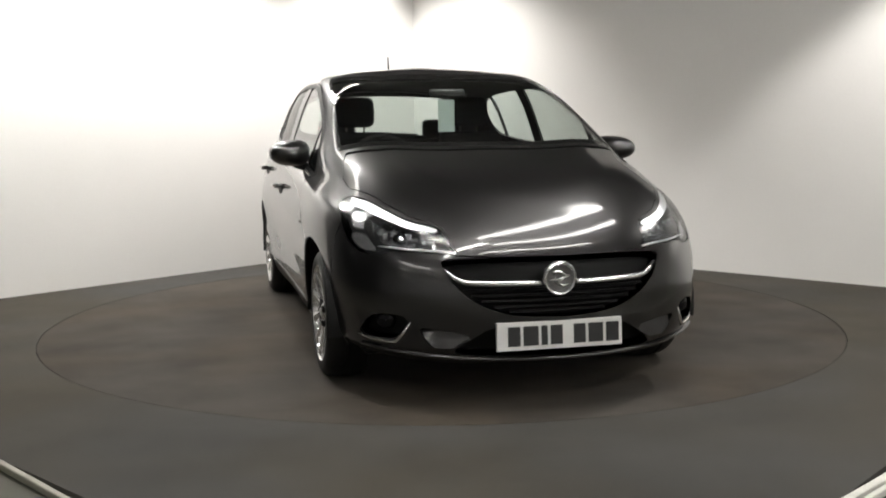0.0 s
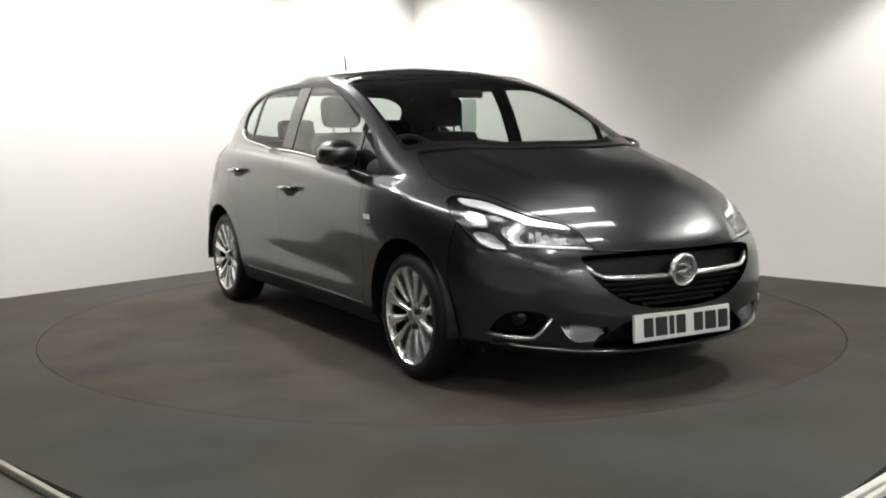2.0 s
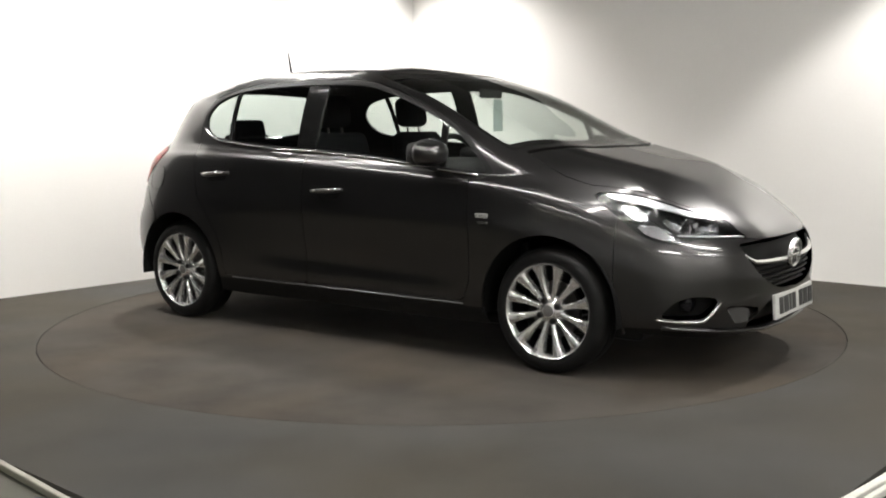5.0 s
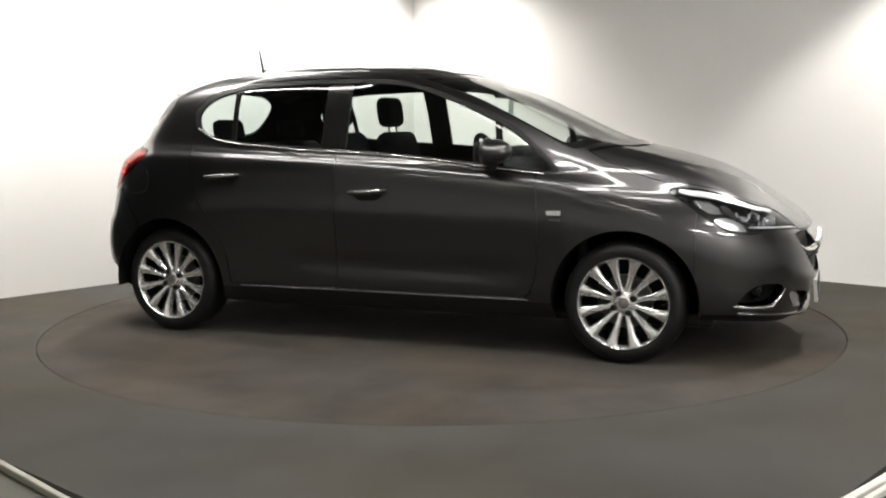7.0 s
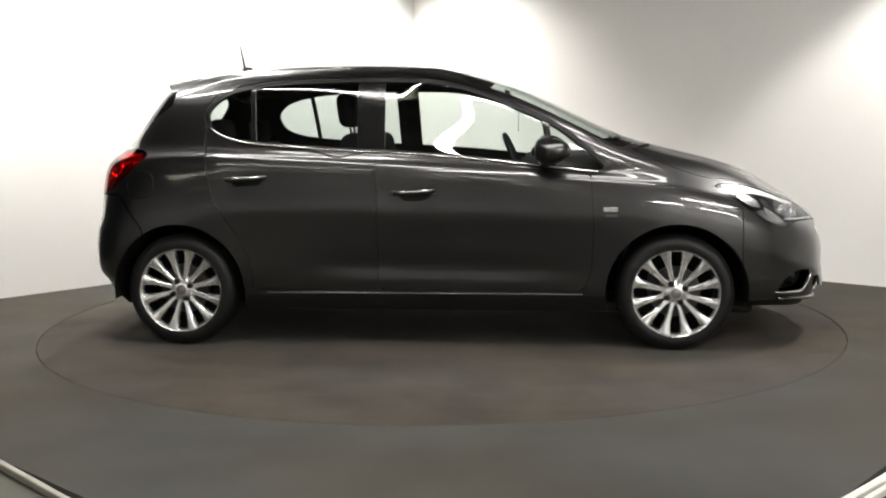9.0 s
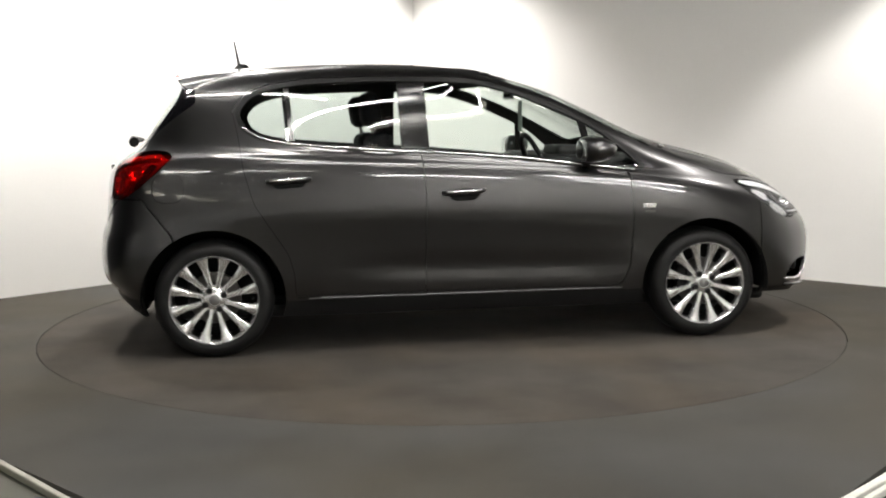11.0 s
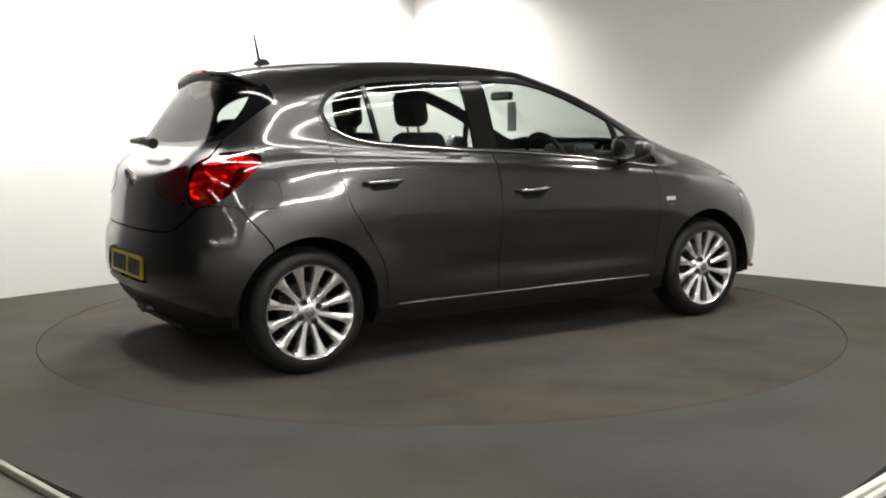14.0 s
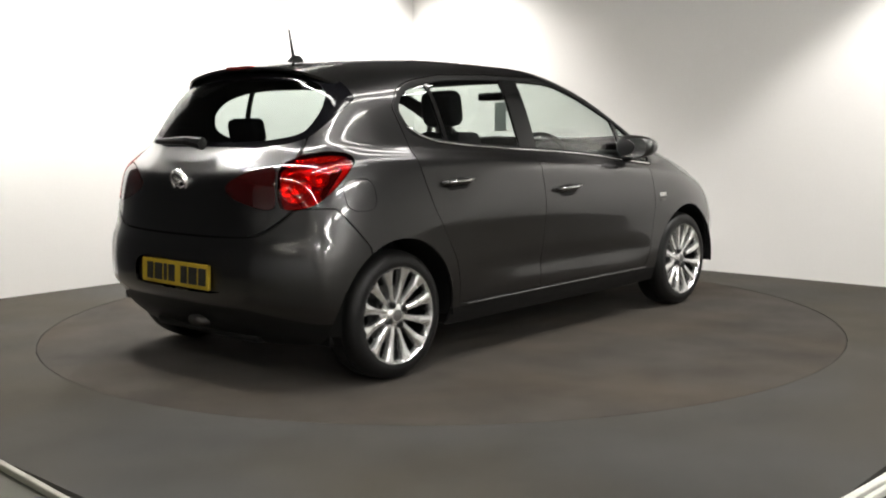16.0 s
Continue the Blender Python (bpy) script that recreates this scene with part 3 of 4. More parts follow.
TAILLIGHT = rounded([(1.118, .955), (1.06, .972), (.977, 1.0), (.833, 1.012), (.72, 1.003), (.672, .975), (.70, .935), (.745, .892), (.83, .830), (.90, .797), (.97, .780), (1.118, .771), (1.128, .85)], 3)
GATE_LAMP = rounded([(1.136, .952), (1.205, .945), (1.33, .925), (1.44, .885), (1.475, .855), (1.42, .815), (1.25, .776), (1.136, .772), (1.144, .85)], 3)
GRILLE = rounded([(-.3, .608), (.30, .608), (.46, .602), (.45, .57), (.425, .515), (.36, .452), (.26, .398), (.10, .370), (-.3, .368)], 4)
INTAKE = rounded([(-.3, .345), (.27, .345), (.335, .30), (.415, .25), (.40, .215), (-.3, .20)], 4)
FACET = [(1.427, .340), (1.581, .331), (1.727, .308), (1.605, .256), (1.49, .258), (1.45, .302)]
FOG = rounded([(1.104, .367), (1.215, .388), (1.38, .378), (1.375, .34), (1.289, .280), (1.0, .284), (1.057, .333)], 4)
REAR_DARK = rounded([(2.2, 1.03), (1.35, 1.03), (1.264, 1.026), (1.044, 1.05), (.947, 1.072), (.856, 1.122), (.755, 1.185), (.68, 1.23), (.685, 1.252), (.735, 1.297), (.83, 1.342), (.95, 1.375), (2.2, 1.385)], 3)
REAR_CLEAR = rounded([(2.2, 1.052), (1.30, 1.052), (1.05, 1.078), (.97, 1.10), (.90, 1.165), (.86, 1.22), (.85, 1.262), (.90, 1.305), (1.0, 1.335), (2.2, 1.35)], 3)
TAIL_RECESS = rounded([(-.3, .547), (.32, .547), (.335, .42), (.31, .402), (-.3, .402)], 4)
HOOD = [(.9, -.5), (2.3, -.5), (2.3, .41), (1.93, .405), (1.87, .425), (1.78, .535), (1.68, .60), (1.52, .66), (1.40, .705), (1.28, .712), (1.15, .69), (1.05, .66), (.9, .62)]
FRONT_DOOR = [(-.22, .292), (.80, .292), (.84, .40), (.85, .62), (.835, .87), (.80, .897), (.655, .912), (.60, 1.158), (.43, 1.238), (.29, 1.294), (.14, 1.34), (0, 1.36), (-.20, 1.366), (-.235, 1.2), (-.23, 1.0), (-.215, .8), (-.215, .5)]
REAR_DOOR = [(-.22, .292), (-.215, .5), (-.215, .8), (-.23, 1.0), (-.235, 1.2), (-.20, 1.366), (-.44, 1.367), (-.79, 1.355), (-.97, 1.326), (-1.08, 1.285), (-1.145, 1.20), (-1.12, 1.08),
             (-1.095, .91), (-1.05, .75), (-.96, .61), (-.89, .50), (-.865, .40), (-.86, .292)]


def cut_skin():
    pieces = [np.array([FULL[i, j], FULL[i, j + 1], FULL[i + 1, j + 1], FULL[i + 1, j]]) for i in range(nv - 1) for j in range(nu - 1)]
    got = {}

    def take(name, sdf, gap=0.0, into=None):
        nonlocal pieces
        got[name], pieces = carve(pieces, sdf)
        if gap:
            b, pieces = carve(pieces, sdf, gap)
            got.setdefault(into or "seam", []).extend(b)

    for sx in (1, -1):
        take("arch", lambda P: np.maximum(np.hypot(P[:, 0] - sx * WX, P[:, 2] - WZ) - ARCH_R, 0.5 - P[:, 1]))
    # flank windows, the dark pillars between them, and a bright line under them
    dlo = flank(rounded(DLO, 3))
    take("dlo", lambda P: dlo(P) + 0.010)
    d, got["dlo_frame"] = got.pop("dlo"), []
    for name, b in (("quarter_glass", band((.66, .60), (1.1, 1.1))), ("front_glass", band((-.185, -.195), (.625, .565))), ("rear_glass", band((-.84, -.875), (-.325, -.335))), ("rear_quarter_glass", band((-1.3, -1.3), (-.865, -.90)))):
        got[name], d = carve(d, b)
    take("window_frame", lambda P: dlo(P) - 0.012)
    got["pillar_mid"], d = carve(d, band((-.5, -.5), (0, 0)))
    got["pillar_front"], got["pillar_rear"] = carve(d, band((0, 0), (1.2, 1.2)))
    take("windscreen_all", lambda P: np.maximum(np.maximum(P[:, 3] - 4.35, 7.06 - P[:, 4]), P[:, 4] - 9.95) * 0.1)
    w = got.pop("windscreen_all")
    got["windscreen"], got["windscreen_border"] = carve(w, lambda P: np.maximum(np.maximum(P[:, 3] - 4.12, 7.2 - P[:, 4]), P[:, 4] - 9.6) * 0.1)
    rd = tail_corner(REAR_DARK)
    take("rear_dark", lambda P: np.maximum(rd(P), (6.3 - P[:, 4]) * 0.1))
    rc = tail_corner(REAR_CLEAR)
    got["rear_window"], got["rear_border"] = carve(got.pop("rear_dark"), rc)
    take("headlight", nose_corner(HEADLIGHT), 0.0025)
    take("grille", nose(GRILLE))
    take("intake", nose(INTAKE))
    take("fog", nose_corner(FOG))
    take("facet", nose_corner(FACET))
    take("taillight", tail_corner(TAILLIGHT), 0.0025)
    take("gate_lamp", tail_corner(GATE_LAMP), 0.003)
    take("recess", lambda P: np.maximum(poly_sdf(P[:, 1], P[:, 2], TAIL_RECESS), P[:, 0] + 1.4))
    take("hood", lambda P: np.maximum(np.maximum(poly_sdf(P[:, 0], P[:, 1], np.array(HOOD)), (4.02 - P[:, 4]) * 0.05), (P[:, 4] - 6.9) * 0.05), 0.0035)
    take("front_door", flank(FRONT_DOOR), 0.0035)
    take("rear_door", flank(REAR_DOOR), 0.0035)
    take("sill", lambda P: np.maximum(np.maximum(P[:, 2] - 0.272, P[:, 0] - 1.0), -1.0 - P[:, 0]))
    take("front_valance", lambda P: np.maximum(P[:, 2] - (0.196 + 0.05 * np.clip(P[:, 1] / 0.73, 0, 1) ** 2), 1.6 - P[:, 0]))
    take("front_bumper", lambda P: np.maximum(np.maximum(1.575 - P[:, 0], P[:, 2] - .75), (P[:, 4] - 4.05) * 0.05), 0.004)
    take("rear_valance", lambda P: np.maximum(P[:, 2] - (0.345 - 0.05 * np.clip((P[:, 1] - 0.45) / 0.3, 0, 1)), P[:, 0] + 1.42))
    take("rear_bumper", lambda P: np.maximum(poly_sdf(-P[:, 0], P[:, 2], np.array([(1.44, 0), (1.44, .60), (1.58, .775), (1.70, .775), (1.78, .655), (1.9, .62), (2.2, .61), (2.2, 0)])), P[:, 0] + 1.4), 0.008)
    take("tailgate", lambda P: np.maximum(np.maximum(P[:, 3] * -1 + 11.95, P[:, 4] - 10.3) * 0.05, P[:, 0] + 1.3), 0.004)
    take("roof", lambda P: (10.35 - P[:, 4]) * 0.05)
    got["body_side"] = pieces
    return got


def car_wheel(parent, x, side):
    """tyre, rim with twelve spokes, nuts, cap and the brake behind; the outer face looks along -y before the turn."""
    w = new("wheel")
    w.parent = parent
    w.matrix_basis = pose(x, side * 0.735, WZ, 0, 0, 0 if side < 0 else 180)
    o = -0.095                        # outer face
    part("tyre", lathe([(.205, o + .03), (.212, o + .004), (.228, o - .004), (.255, o - .002), (.272, o + .010), (.283, o + .028), (WR, o + .05), (WR + .0005, o + .075), (.2835, o + .077), (.2835, o + .083), (WR, o + .085),
                        (WR, o + .14), (.278, o + .175), (.25, o + .19), (.205, o + .17)], 72), TYRE, w, smooth=True, angle=40)
    rim = part("rim", lathe([(.205, o + .06), (.207, o + .012), (.212, o + .002), (.216, o - .002), (.2165, o + .006), (.214, o + .03), (.214, o + .17), (.206, o + .17), (.204, o + .05), (.204, o + .02), (.2065, o + .006), (.210, o + .002)], 72), ALLOY, w, "bright silver rim", smooth=True, angle=35)
    part("hub", lathe([(.002, o + .012), (.036, o + .012), (.046, o + .018), (.064, o + .030), (.072, o + .05), (.06, o + .07)], 40), ALLOY, w, smooth=True, angle=40)
    part("centre_cap", lathe([(.002, o + .006), (.020, o + .007), (.026, o + .010), (.027, o + .018)], 32), CAPGREY, w, "round grey centre cap", smooth=True, angle=40)
    for k in range(12):
        a = math.tau * (k + 0.5) / 12
        bm = bmesh.new()
        rows = []
        for r, hw, top, low in ((.045, .012, .022, .055), (.085, .0105, .017, .05), (.14, .0145, .010, .042), (.180, .0205, .004, .038), (.207, .030, .000, .035)):
            rows.append([bm.verts.new((r, o + low, -hw * 1.1)), bm.verts.new((r, o + top + .006, -hw)), bm.verts.new((r, o + top, -hw * .55)), bm.verts.new((r, o + top, hw * .55)), bm.verts.new((r, o + top + .006, hw)), bm.verts.new((r, o + low, hw * 1.1))])
        for p, q in zip(rows, rows[1:]):
            for i in range(5):
                bm.faces.new((p[i], p[i + 1], q[i + 1], q[i]))
        part("spoke", bm, ALLOY, rim, smooth=True, angle=30, m=Matrix.Rotation(a, 4, "Y"))
    for k in range(4):
        a = math.tau * (k + .3) / 4
        part("wheel_nut", lathe([(.001, o + .006), (.012, o + .006), (.0155, o + .010), (.0155, o + .04)], 10), BLACK, w, m=Matrix.Translation((.050 * math.cos(a), 0, .050 * math.sin(a))))
    part("barrel", lathe([(.203, o + .03), (.203, o + .165), (.03, o + .165)], 48), GRILLEBLACK, w, "dark inside of the rim")
    part("brake_disc", lathe([(.03, o + .075), (.125, o + .075), (.127, o + .08), (.127, o + .095), (.03, o + .095)], 40), STEEL, w, smooth=True, angle=40)
    part("brake_caliper", box(.06, .05, .12, (-.10, o + .085, .03), .012), BLACK, w)
    part("valve", tube([(.19, o + .03, .0), (.178, o + .004, .0)], .004, 6), BLACK, w)
    return w


def seat(parent, x, y):
    s = new("seat")
    s.parent = parent
    s.matrix_basis = pose(x, y, 0)
    part("cushion", box(.50, .48, .16, (.12, 0, .48), .05, 3), FABRIC, s, smooth=True)
    bm = box(.13, .47, .60, (0, 0, .30), .055, 3)
    for v in bm.verts:
        if v.co.z > .45:
            v.co.y *= .86
    part("backrest", bm, FABRIC, s, smooth=True, m=pose(-.13, 0, .50, 0, -14, 0))
    part("headrest", box(.10, .245, .185, (0, 0, 0), .048, 4), FABRIC, s, smooth=True, m=pose(-.305, 0, 1.205, 0, -8, 0))
    for k in (-.055, .055):
        part("headrest_post", tube([(-.275, k, 1.03), (-.30, k, 1.15)], .006, 8), STEEL, s)
    return s


def plate(parent, name, m, back, label):
    p = part(name, box(.016, .52, .111, (0, 0, 0), .003), back, parent, label, m=m)
    x = -.215
    for w in (.050, .062, .026, .050, -.034, .050, .062, .055):
        if w > 0:
            part("bar", box(.003, w, .076, (.0095, x + w / 2, 0), .001, 1), INK, p)
            x += w + .012
        else:
            x -= w
    return p


def badge(parent, m, r):
    """A round bright ring with a raised emblem."""
    b = part("badge", lathe([(.001, .004), (r * .72, .004), (r * .8, .0), (r * .8, -.01)], 36), CAPGREY, parent, "round chrome badge", smooth=True, angle=30, m=m)
    part("ring", lathe([(r * .78, -.002), (r * .82, -.008), (r * .92, -.010), (r, -.004), (r, .012), (r * .78, .012)], 40, closed=True), ALLOY, b, smooth=True, angle=50)
    bm = bmesh.new()
    tube([(-r * .5, 0, r * .35), (-r * .1, -.006, r * .42), (r * .3, -.006, r * .2), (r * .05, -.008, 0), (-r * .3, -.006, -r * .2), (r * .1, -.006, -r * .42), (r * .5, 0, -r * .35)], r * .13, 8, bm)
    tube([(-r * .62, 0, -r * .1), (-r * .1, -.008, 0), (r * .55, 0, r * .15)], r * .09, 8, bm)
    part("emblem", bm, ALLOY, b, smooth=True)
    return b


def build_car():
    car = tagged(new("car"), "dark grey metallic five-door hatchback standing on the turntable", "car")
    g = cut_skin()
    R, L = (-1,), (1,)
    sheet("hood", g["hood"], PAINT, car)
    sheet("roof", g["roof"], PAINT, car)
    sheet("tailgate", g["tailgate"], PAINT, car)
    bumper = sheet("front_bumper", g["front_bumper"], PAINT, car)
    rbumper = sheet("rear_bumper", g["rear_bumper"], PAINT, car)
    sheet("windscreen", g["windscreen"], GLASS, car, push=-.004, flange=0, label="clear curved windscreen").visible_shadow = False
    sheet("windscreen_border", g["windscreen_border"], GLOSSBLACK, car, push=-.003)
    sheet("rear_window", g["rear_window"], TINT, car, push=-.004, flange=0, label="tinted rear window").visible_shadow = False
    sheet("rear_window_border", g["rear_border"], BORDER, car, push=-.002)
    for s in (R, L):
        sheet("body_side", g["body_side"], PAINT, car, s)
        fd = sheet("front_door", g["front_door"], PAINT, car, s)
        rd = sheet("rear_door", g["rear_door"], PAINT, car, s)
        sheet("sill", g["sill"], BLACK, car, s, label="black plastic sill")
        for k in ("pillar_front", "pillar_mid", "pillar_rear"):
            sheet("pillar_cover", g[k], GLOSSBLACK, car, s, push=-.002, label="gloss black pillar cover")
        for nm, owner in (("quarter_glass", car), ("front_glass", fd), ("rear_glass", rd), ("rear_quarter_glass", rd)):
            sheet(nm.replace("glass", "window"), g[nm], TINT if "rear" in nm else GLASS, owner, s, push=-.006, flange=0).visible_shadow = False
        sheet("window_frame", g["window_frame"], BLACK, car, s, push=.001, label="black rubber window frame")
        sg = s[0]
        # bright line under the windows
        base = np.array([(-1.095, 1.118), (-1.06, 1.083), (-1.0, 1.060), (-.91, 1.043), (-.80, 1.033), (-.70, 1.023), (-.55, 1.013), (-.41, 1.003), (-.27, .995), (-.13, .988), (0, .978), (.15, .967), (.30, .953), (.43, .938), (.57, .922), (.71, .905), (.80, .895), (.87, .888)])
        leg = np.concatenate([[0], np.cumsum(np.linalg.norm(np.diff(base, axis=0), axis=1))])
        way = np.linspace(0, leg[-1], 60)
        line = np.array([side_point(np.interp(w, leg, base[:, 0]), np.interp(w, leg, base[:, 1]) - .004, .004)[0] for w in way])
        for _ in range(6):
            line[1:-1] = (line[:-2] + 2 * line[1:-1] + line[2:]) / 4
        part("window_trim", tube([(p[0], sg * p[1], p[2]) for p in line], .006, 6), CHROME, car, "bright chrome strip under the windows", smooth=True)
        line = [side_point(x, .283, .004)[0] for x in np.linspace(-.80, .80, 14)]
        part("sill_trim", tube([(p[0], sg * p[1], p[2]) for p in line], .0025, 6), CAPGREY, car, "thin bright strip along the sill", smooth=True)
        # handles
        for d, hx, hz in ((fd, -.03, .79), (rd, -.885, .86)):
            p, n = side_point(hx, hz)
            h = new("door_handle")
            h.parent = d
            h.matrix_basis = Matrix.Translation((p[0], sg * p[1], p[2])) @ pose(0, 0, 0, -8 * sg, -3, 0)
            # no hollow is cut: a flat black disc paints the shade behind the grip
            bm = bmesh.new()
            cup = [bm.verts.new((.078 * math.cos(a) + .004, sg * (.002 if k == 0 else 0), .034 * math.sin(a))) for k in (1,) for a in [math.tau * i / 24 for i in range(24)]]
            bm.faces.new(cup)
            part("recess", bm, BLACK, h, m=Matrix.Translation((0, sg * .011, -.012)))
            part("grip", tube([(-.105, sg * .006, .004), (-.09, sg * .022, .006), (-.04, sg * .034, .007), (.03, sg * .034, .007), (.08, sg * .024, .006), (.105, sg * .006, .004)], [.009, .013, .014, .014, .013, .009], 10), PAINT, h, smooth=True)
            part("grip_trim", tube([(-.09, sg * .034, .012), (-.04, sg * .047, .013), (.03, sg * .047, .013), (.085, sg * .034, .012)], .007, 8), CHROME, h, "chrome strip", smooth=True)
        # mirror
        mir = new("door_mirror")
        mir.parent = fd
        mir.matrix_basis = pose(.59, sg * .78, .94)
        bm = bmesh.new()
        bmesh.ops.create_uvsphere(bm, u_segments=28, v_segments=16, radius=1)
        for v in bm.verts:
            x, y, z = v.co
            f = 1.0 if x > 0 else 0.35
            y2 = y * (abs(y) ** -0.22 if abs(y) > 1e-4 else 1)
            z2 = z * (abs(z) ** -0.18 if abs(z) > 1e-4 else 1)
            v.co = (x * .125 * f + .025 * y * sg, .105 * y2, (.066 - .012 * y * sg) * z2 + .004)
        part("mirror_shell", bm, PAINT, mir, smooth=True, m=Matrix.Translation((.02, sg * .095, .045)))
        bm = bmesh.new()
        rim2 = [bm.verts.new((-.022, .088 * math.copysign(abs(math.cos(a)) ** .6, math.cos(a)), .054 * math.copysign(abs(math.sin(a)) ** .6, math.sin(a)))) for a in [math.tau * i / 28 for i in range(28)]]
        bm.faces.new(rim2)
        part("mirror_glass", bm, CHROME, mir, m=Matrix.Translation((.002, sg * .095, .047)))
        part("mirror_arm", tube([(.03, -sg * .015, -.035), (.025, sg * .02, -.02), (.02, sg * .07, .0)], [.026, .022, .026], 10), BLACK, mir, smooth=True)
        # badge on the wing
        p, n = side_point(.931, .705, .003)
        bdg = part("wing_badge", box(.070, .006, .024, (0, 0, 0), .002), ALLOY, car, "small bright badge", m=Matrix.Translation((p[0], sg * p[1], p[2])))
        part("wing_badge", box(.055, .006, .012, (0, 0, 0), .002), STEEL, car, m=Matrix.Translation((p[0] + .005, sg * p[1], p[2] - .032)))
        # head lamp: lens, bowl, projector, bright lines
        hl = new("headlight")
        hl.parent = car
        sheet("bowl", g["headlight"], LAMPDARK, hl, s, push=-.06, flange=-.055)
        sheet("lens", g["headlight"], LENS, hl, s, push=-.001, flange=0, label="clear plastic lens").visible_shadow = False
        for ey, ez, rr in ((.60, .694, .040), (.50, .682, .034)):
            p, n = end_point(sg * ey, ez, True, -.045)
            m = Matrix.Translation(p) @ Vector((1, sg * .45, .05)).to_track_quat("-Y", "Z").to_matrix().to_4x4()
            part("reflector", lathe([(rr, -.03), (rr * .98, -.012), (rr * .8, .012), (rr * .45, .03), (.002, .036)], 28), SILVER, hl, smooth=True, m=m)
            part("projector", lathe([(.002, -.03), (rr * .3, -.026), (rr * .48, -.014), (rr * .52, .01)], 24), GLOSSBLACK if ey > .55 else SILVER, hl, smooth=True, m=m)
        for k in range(8):
            q = 1.10 + .048 * k
            p, n = skin_corner(q, .690 - .003 * k - .012 * (k % 2))
            part("facet", box(.006, .026, .030 - .0015 * k, (0, 0, 0), .004), SILVER, hl, m=Matrix.Translation((p[0] - n[0] * .045, sg * (p[1] - n[1] * .045), p[2])) @ pose(0, 0, 0, 0, -18 + 9 * (k % 3), sg * (28 - 14 * (k % 2))))
        for name, pts, material, depth, lab in (
                ("upper_reflector", [(0.749, 0.82), (0.941, 0.81), (1.102, 0.779), (1.265, 0.74), (1.451, 0.716), (1.43, 0.702), (1.261, 0.719), (1.099, 0.751), (0.938, 0.78), (0.814, 0.794)], LAMPWHITE, -.006, "bright running-light band"),
                ("side_reflector", [(0.82, 0.783), (0.937, 0.769), (0.974, 0.743), (0.991, 0.712), (0.9, 0.714), (0.853, 0.739)], LAMPGREY, -.020, ""),
                ("divider", [(0.974, 0.751), (1.033, 0.747), (1.079, 0.68), (1.162, 0.649), (1.142, 0.638), (1.028, 0.693), (0.991, 0.708)], GRILLEBLACK, -.010, ""),
                ("inner_reflector", [(1.051, 0.736), (1.259, 0.706), (1.444, 0.689), (1.471, 0.653), (1.188, 0.655), (1.092, 0.677)], LAMPGREY, -.052, ""),
                ("indicator", [(0.883, 0.696), (1.022, 0.688), (1.135, 0.627), (1.026, 0.629), (0.949, 0.648)], LAMPGREY, -.012, "")):
            a, _ = carve(g["headlight"], nose_corner(pts))
            sheet(name, a, material, hl, s, push=depth, flange=.004, label=lab)
        low = []
        for q, z in ((1.136, 0.644), (1.187, 0.642), (1.252, 0.64), (1.334, 0.637), (1.417, 0.635), (1.501, 0.632), (1.559, 0.629), (1.597, 0.626)):
            p, n = skin_corner(q, z)
            low.append(p - n * .006)
        part("light_guide", tube([(p[0], sg * p[1], p[2]) for p in low], [.002, .003, .004, .004, .004, .005, .006, .004], 8), LAMPWHITE, hl, smooth=True)
        # fog lamp pocket
        fog = new("fog_lamp")
        fog.parent = bumper
        sheet("pocket", g["fog"], GRILLEBLACK, fog, s, push=-.05, flange=-.05)
        p, n = end_point(sg * .665, .350, True, -.03)
        m = Matrix.Translation(p) @ Vector((1, sg * .35, 0)).to_track_quat("-Y", "Z").to_matrix().to_4x4()
        part("lamp", lathe([(.002, -.012), (.03, -.010), (.038, -.002), (.040, .02)], 28), BORDER, fog, smooth=True, m=m)
        part("reflector", lathe([(.036, -.002), (.028, .012), (.002, .022)], 28), STEEL, fog, smooth=True, m=m)
        bar = []
        for q, z in ((1.001, .286), (1.06, .281), (1.123, .277), (1.21, .274), (1.284, .275), (1.331, .306), (1.387, .358)):
            p, n = skin_corner(q, z)
            bar.append(p + n * .001)
        part("bright_strip", tube([(p[0], sg * p[1], p[2]) for p in bar], [.003, .006, .007, .009, .009, .008, .004], 8), CHROME, fog, "chrome angle strip", smooth=True)
        # slanting facet inboard of the fog lamp: deep under its upper edge, flush at its foot
        bm = bmesh.new()
        cols = []
        for k in range(9):
            f = k / 8
            up = skin_corner(1.424 + .306 * f, .342 - .010 * f - .024 * f * f)
            lo = skin_corner(1.455 + .15 * f, .302 - .046 * min(1, f * 3))
            cols.append([bm.verts.new((p[0], sg * p[1], p[2])) for p in (up[0], up[0] - up[1] * .035, lo[0] + lo[1] * .001, lo[0] - lo[1] * .012)])
        for a, b in zip(cols, cols[1:]):
            for i in range(3):
                bm.faces.new((a[i], a[i + 1], b[i + 1], b[i]))
        part("bumper_facet", bm, PAINT, bumper, smooth=True, angle=40)
        # tail lamp
        tl = new("tail_lamp")
        tl.parent = car
        sheet("lens", g["taillight"], REDGLASS, tl, s, push=.004, flange=0, label="glossy red lens").visible_shadow = False
        sheet("bowl", g["taillight"], REDLENS, tl, s, push=-.022, flange=-.024)
        a, _ = carve(g["taillight"], tail_corner([(.70, .99), (.84, .995), (1.0, .985), (1.09, .955), (1.0, .958), (.84, .975)]))
        sheet("upper_band", a, REDPALE, tl, s, push=-.006, flange=.004, label="bright band along the lens")
        a, _ = carve(g["taillight"], tail_corner([(.735, .945), (.80, .95), (.90, .80), (.84, .825)]))
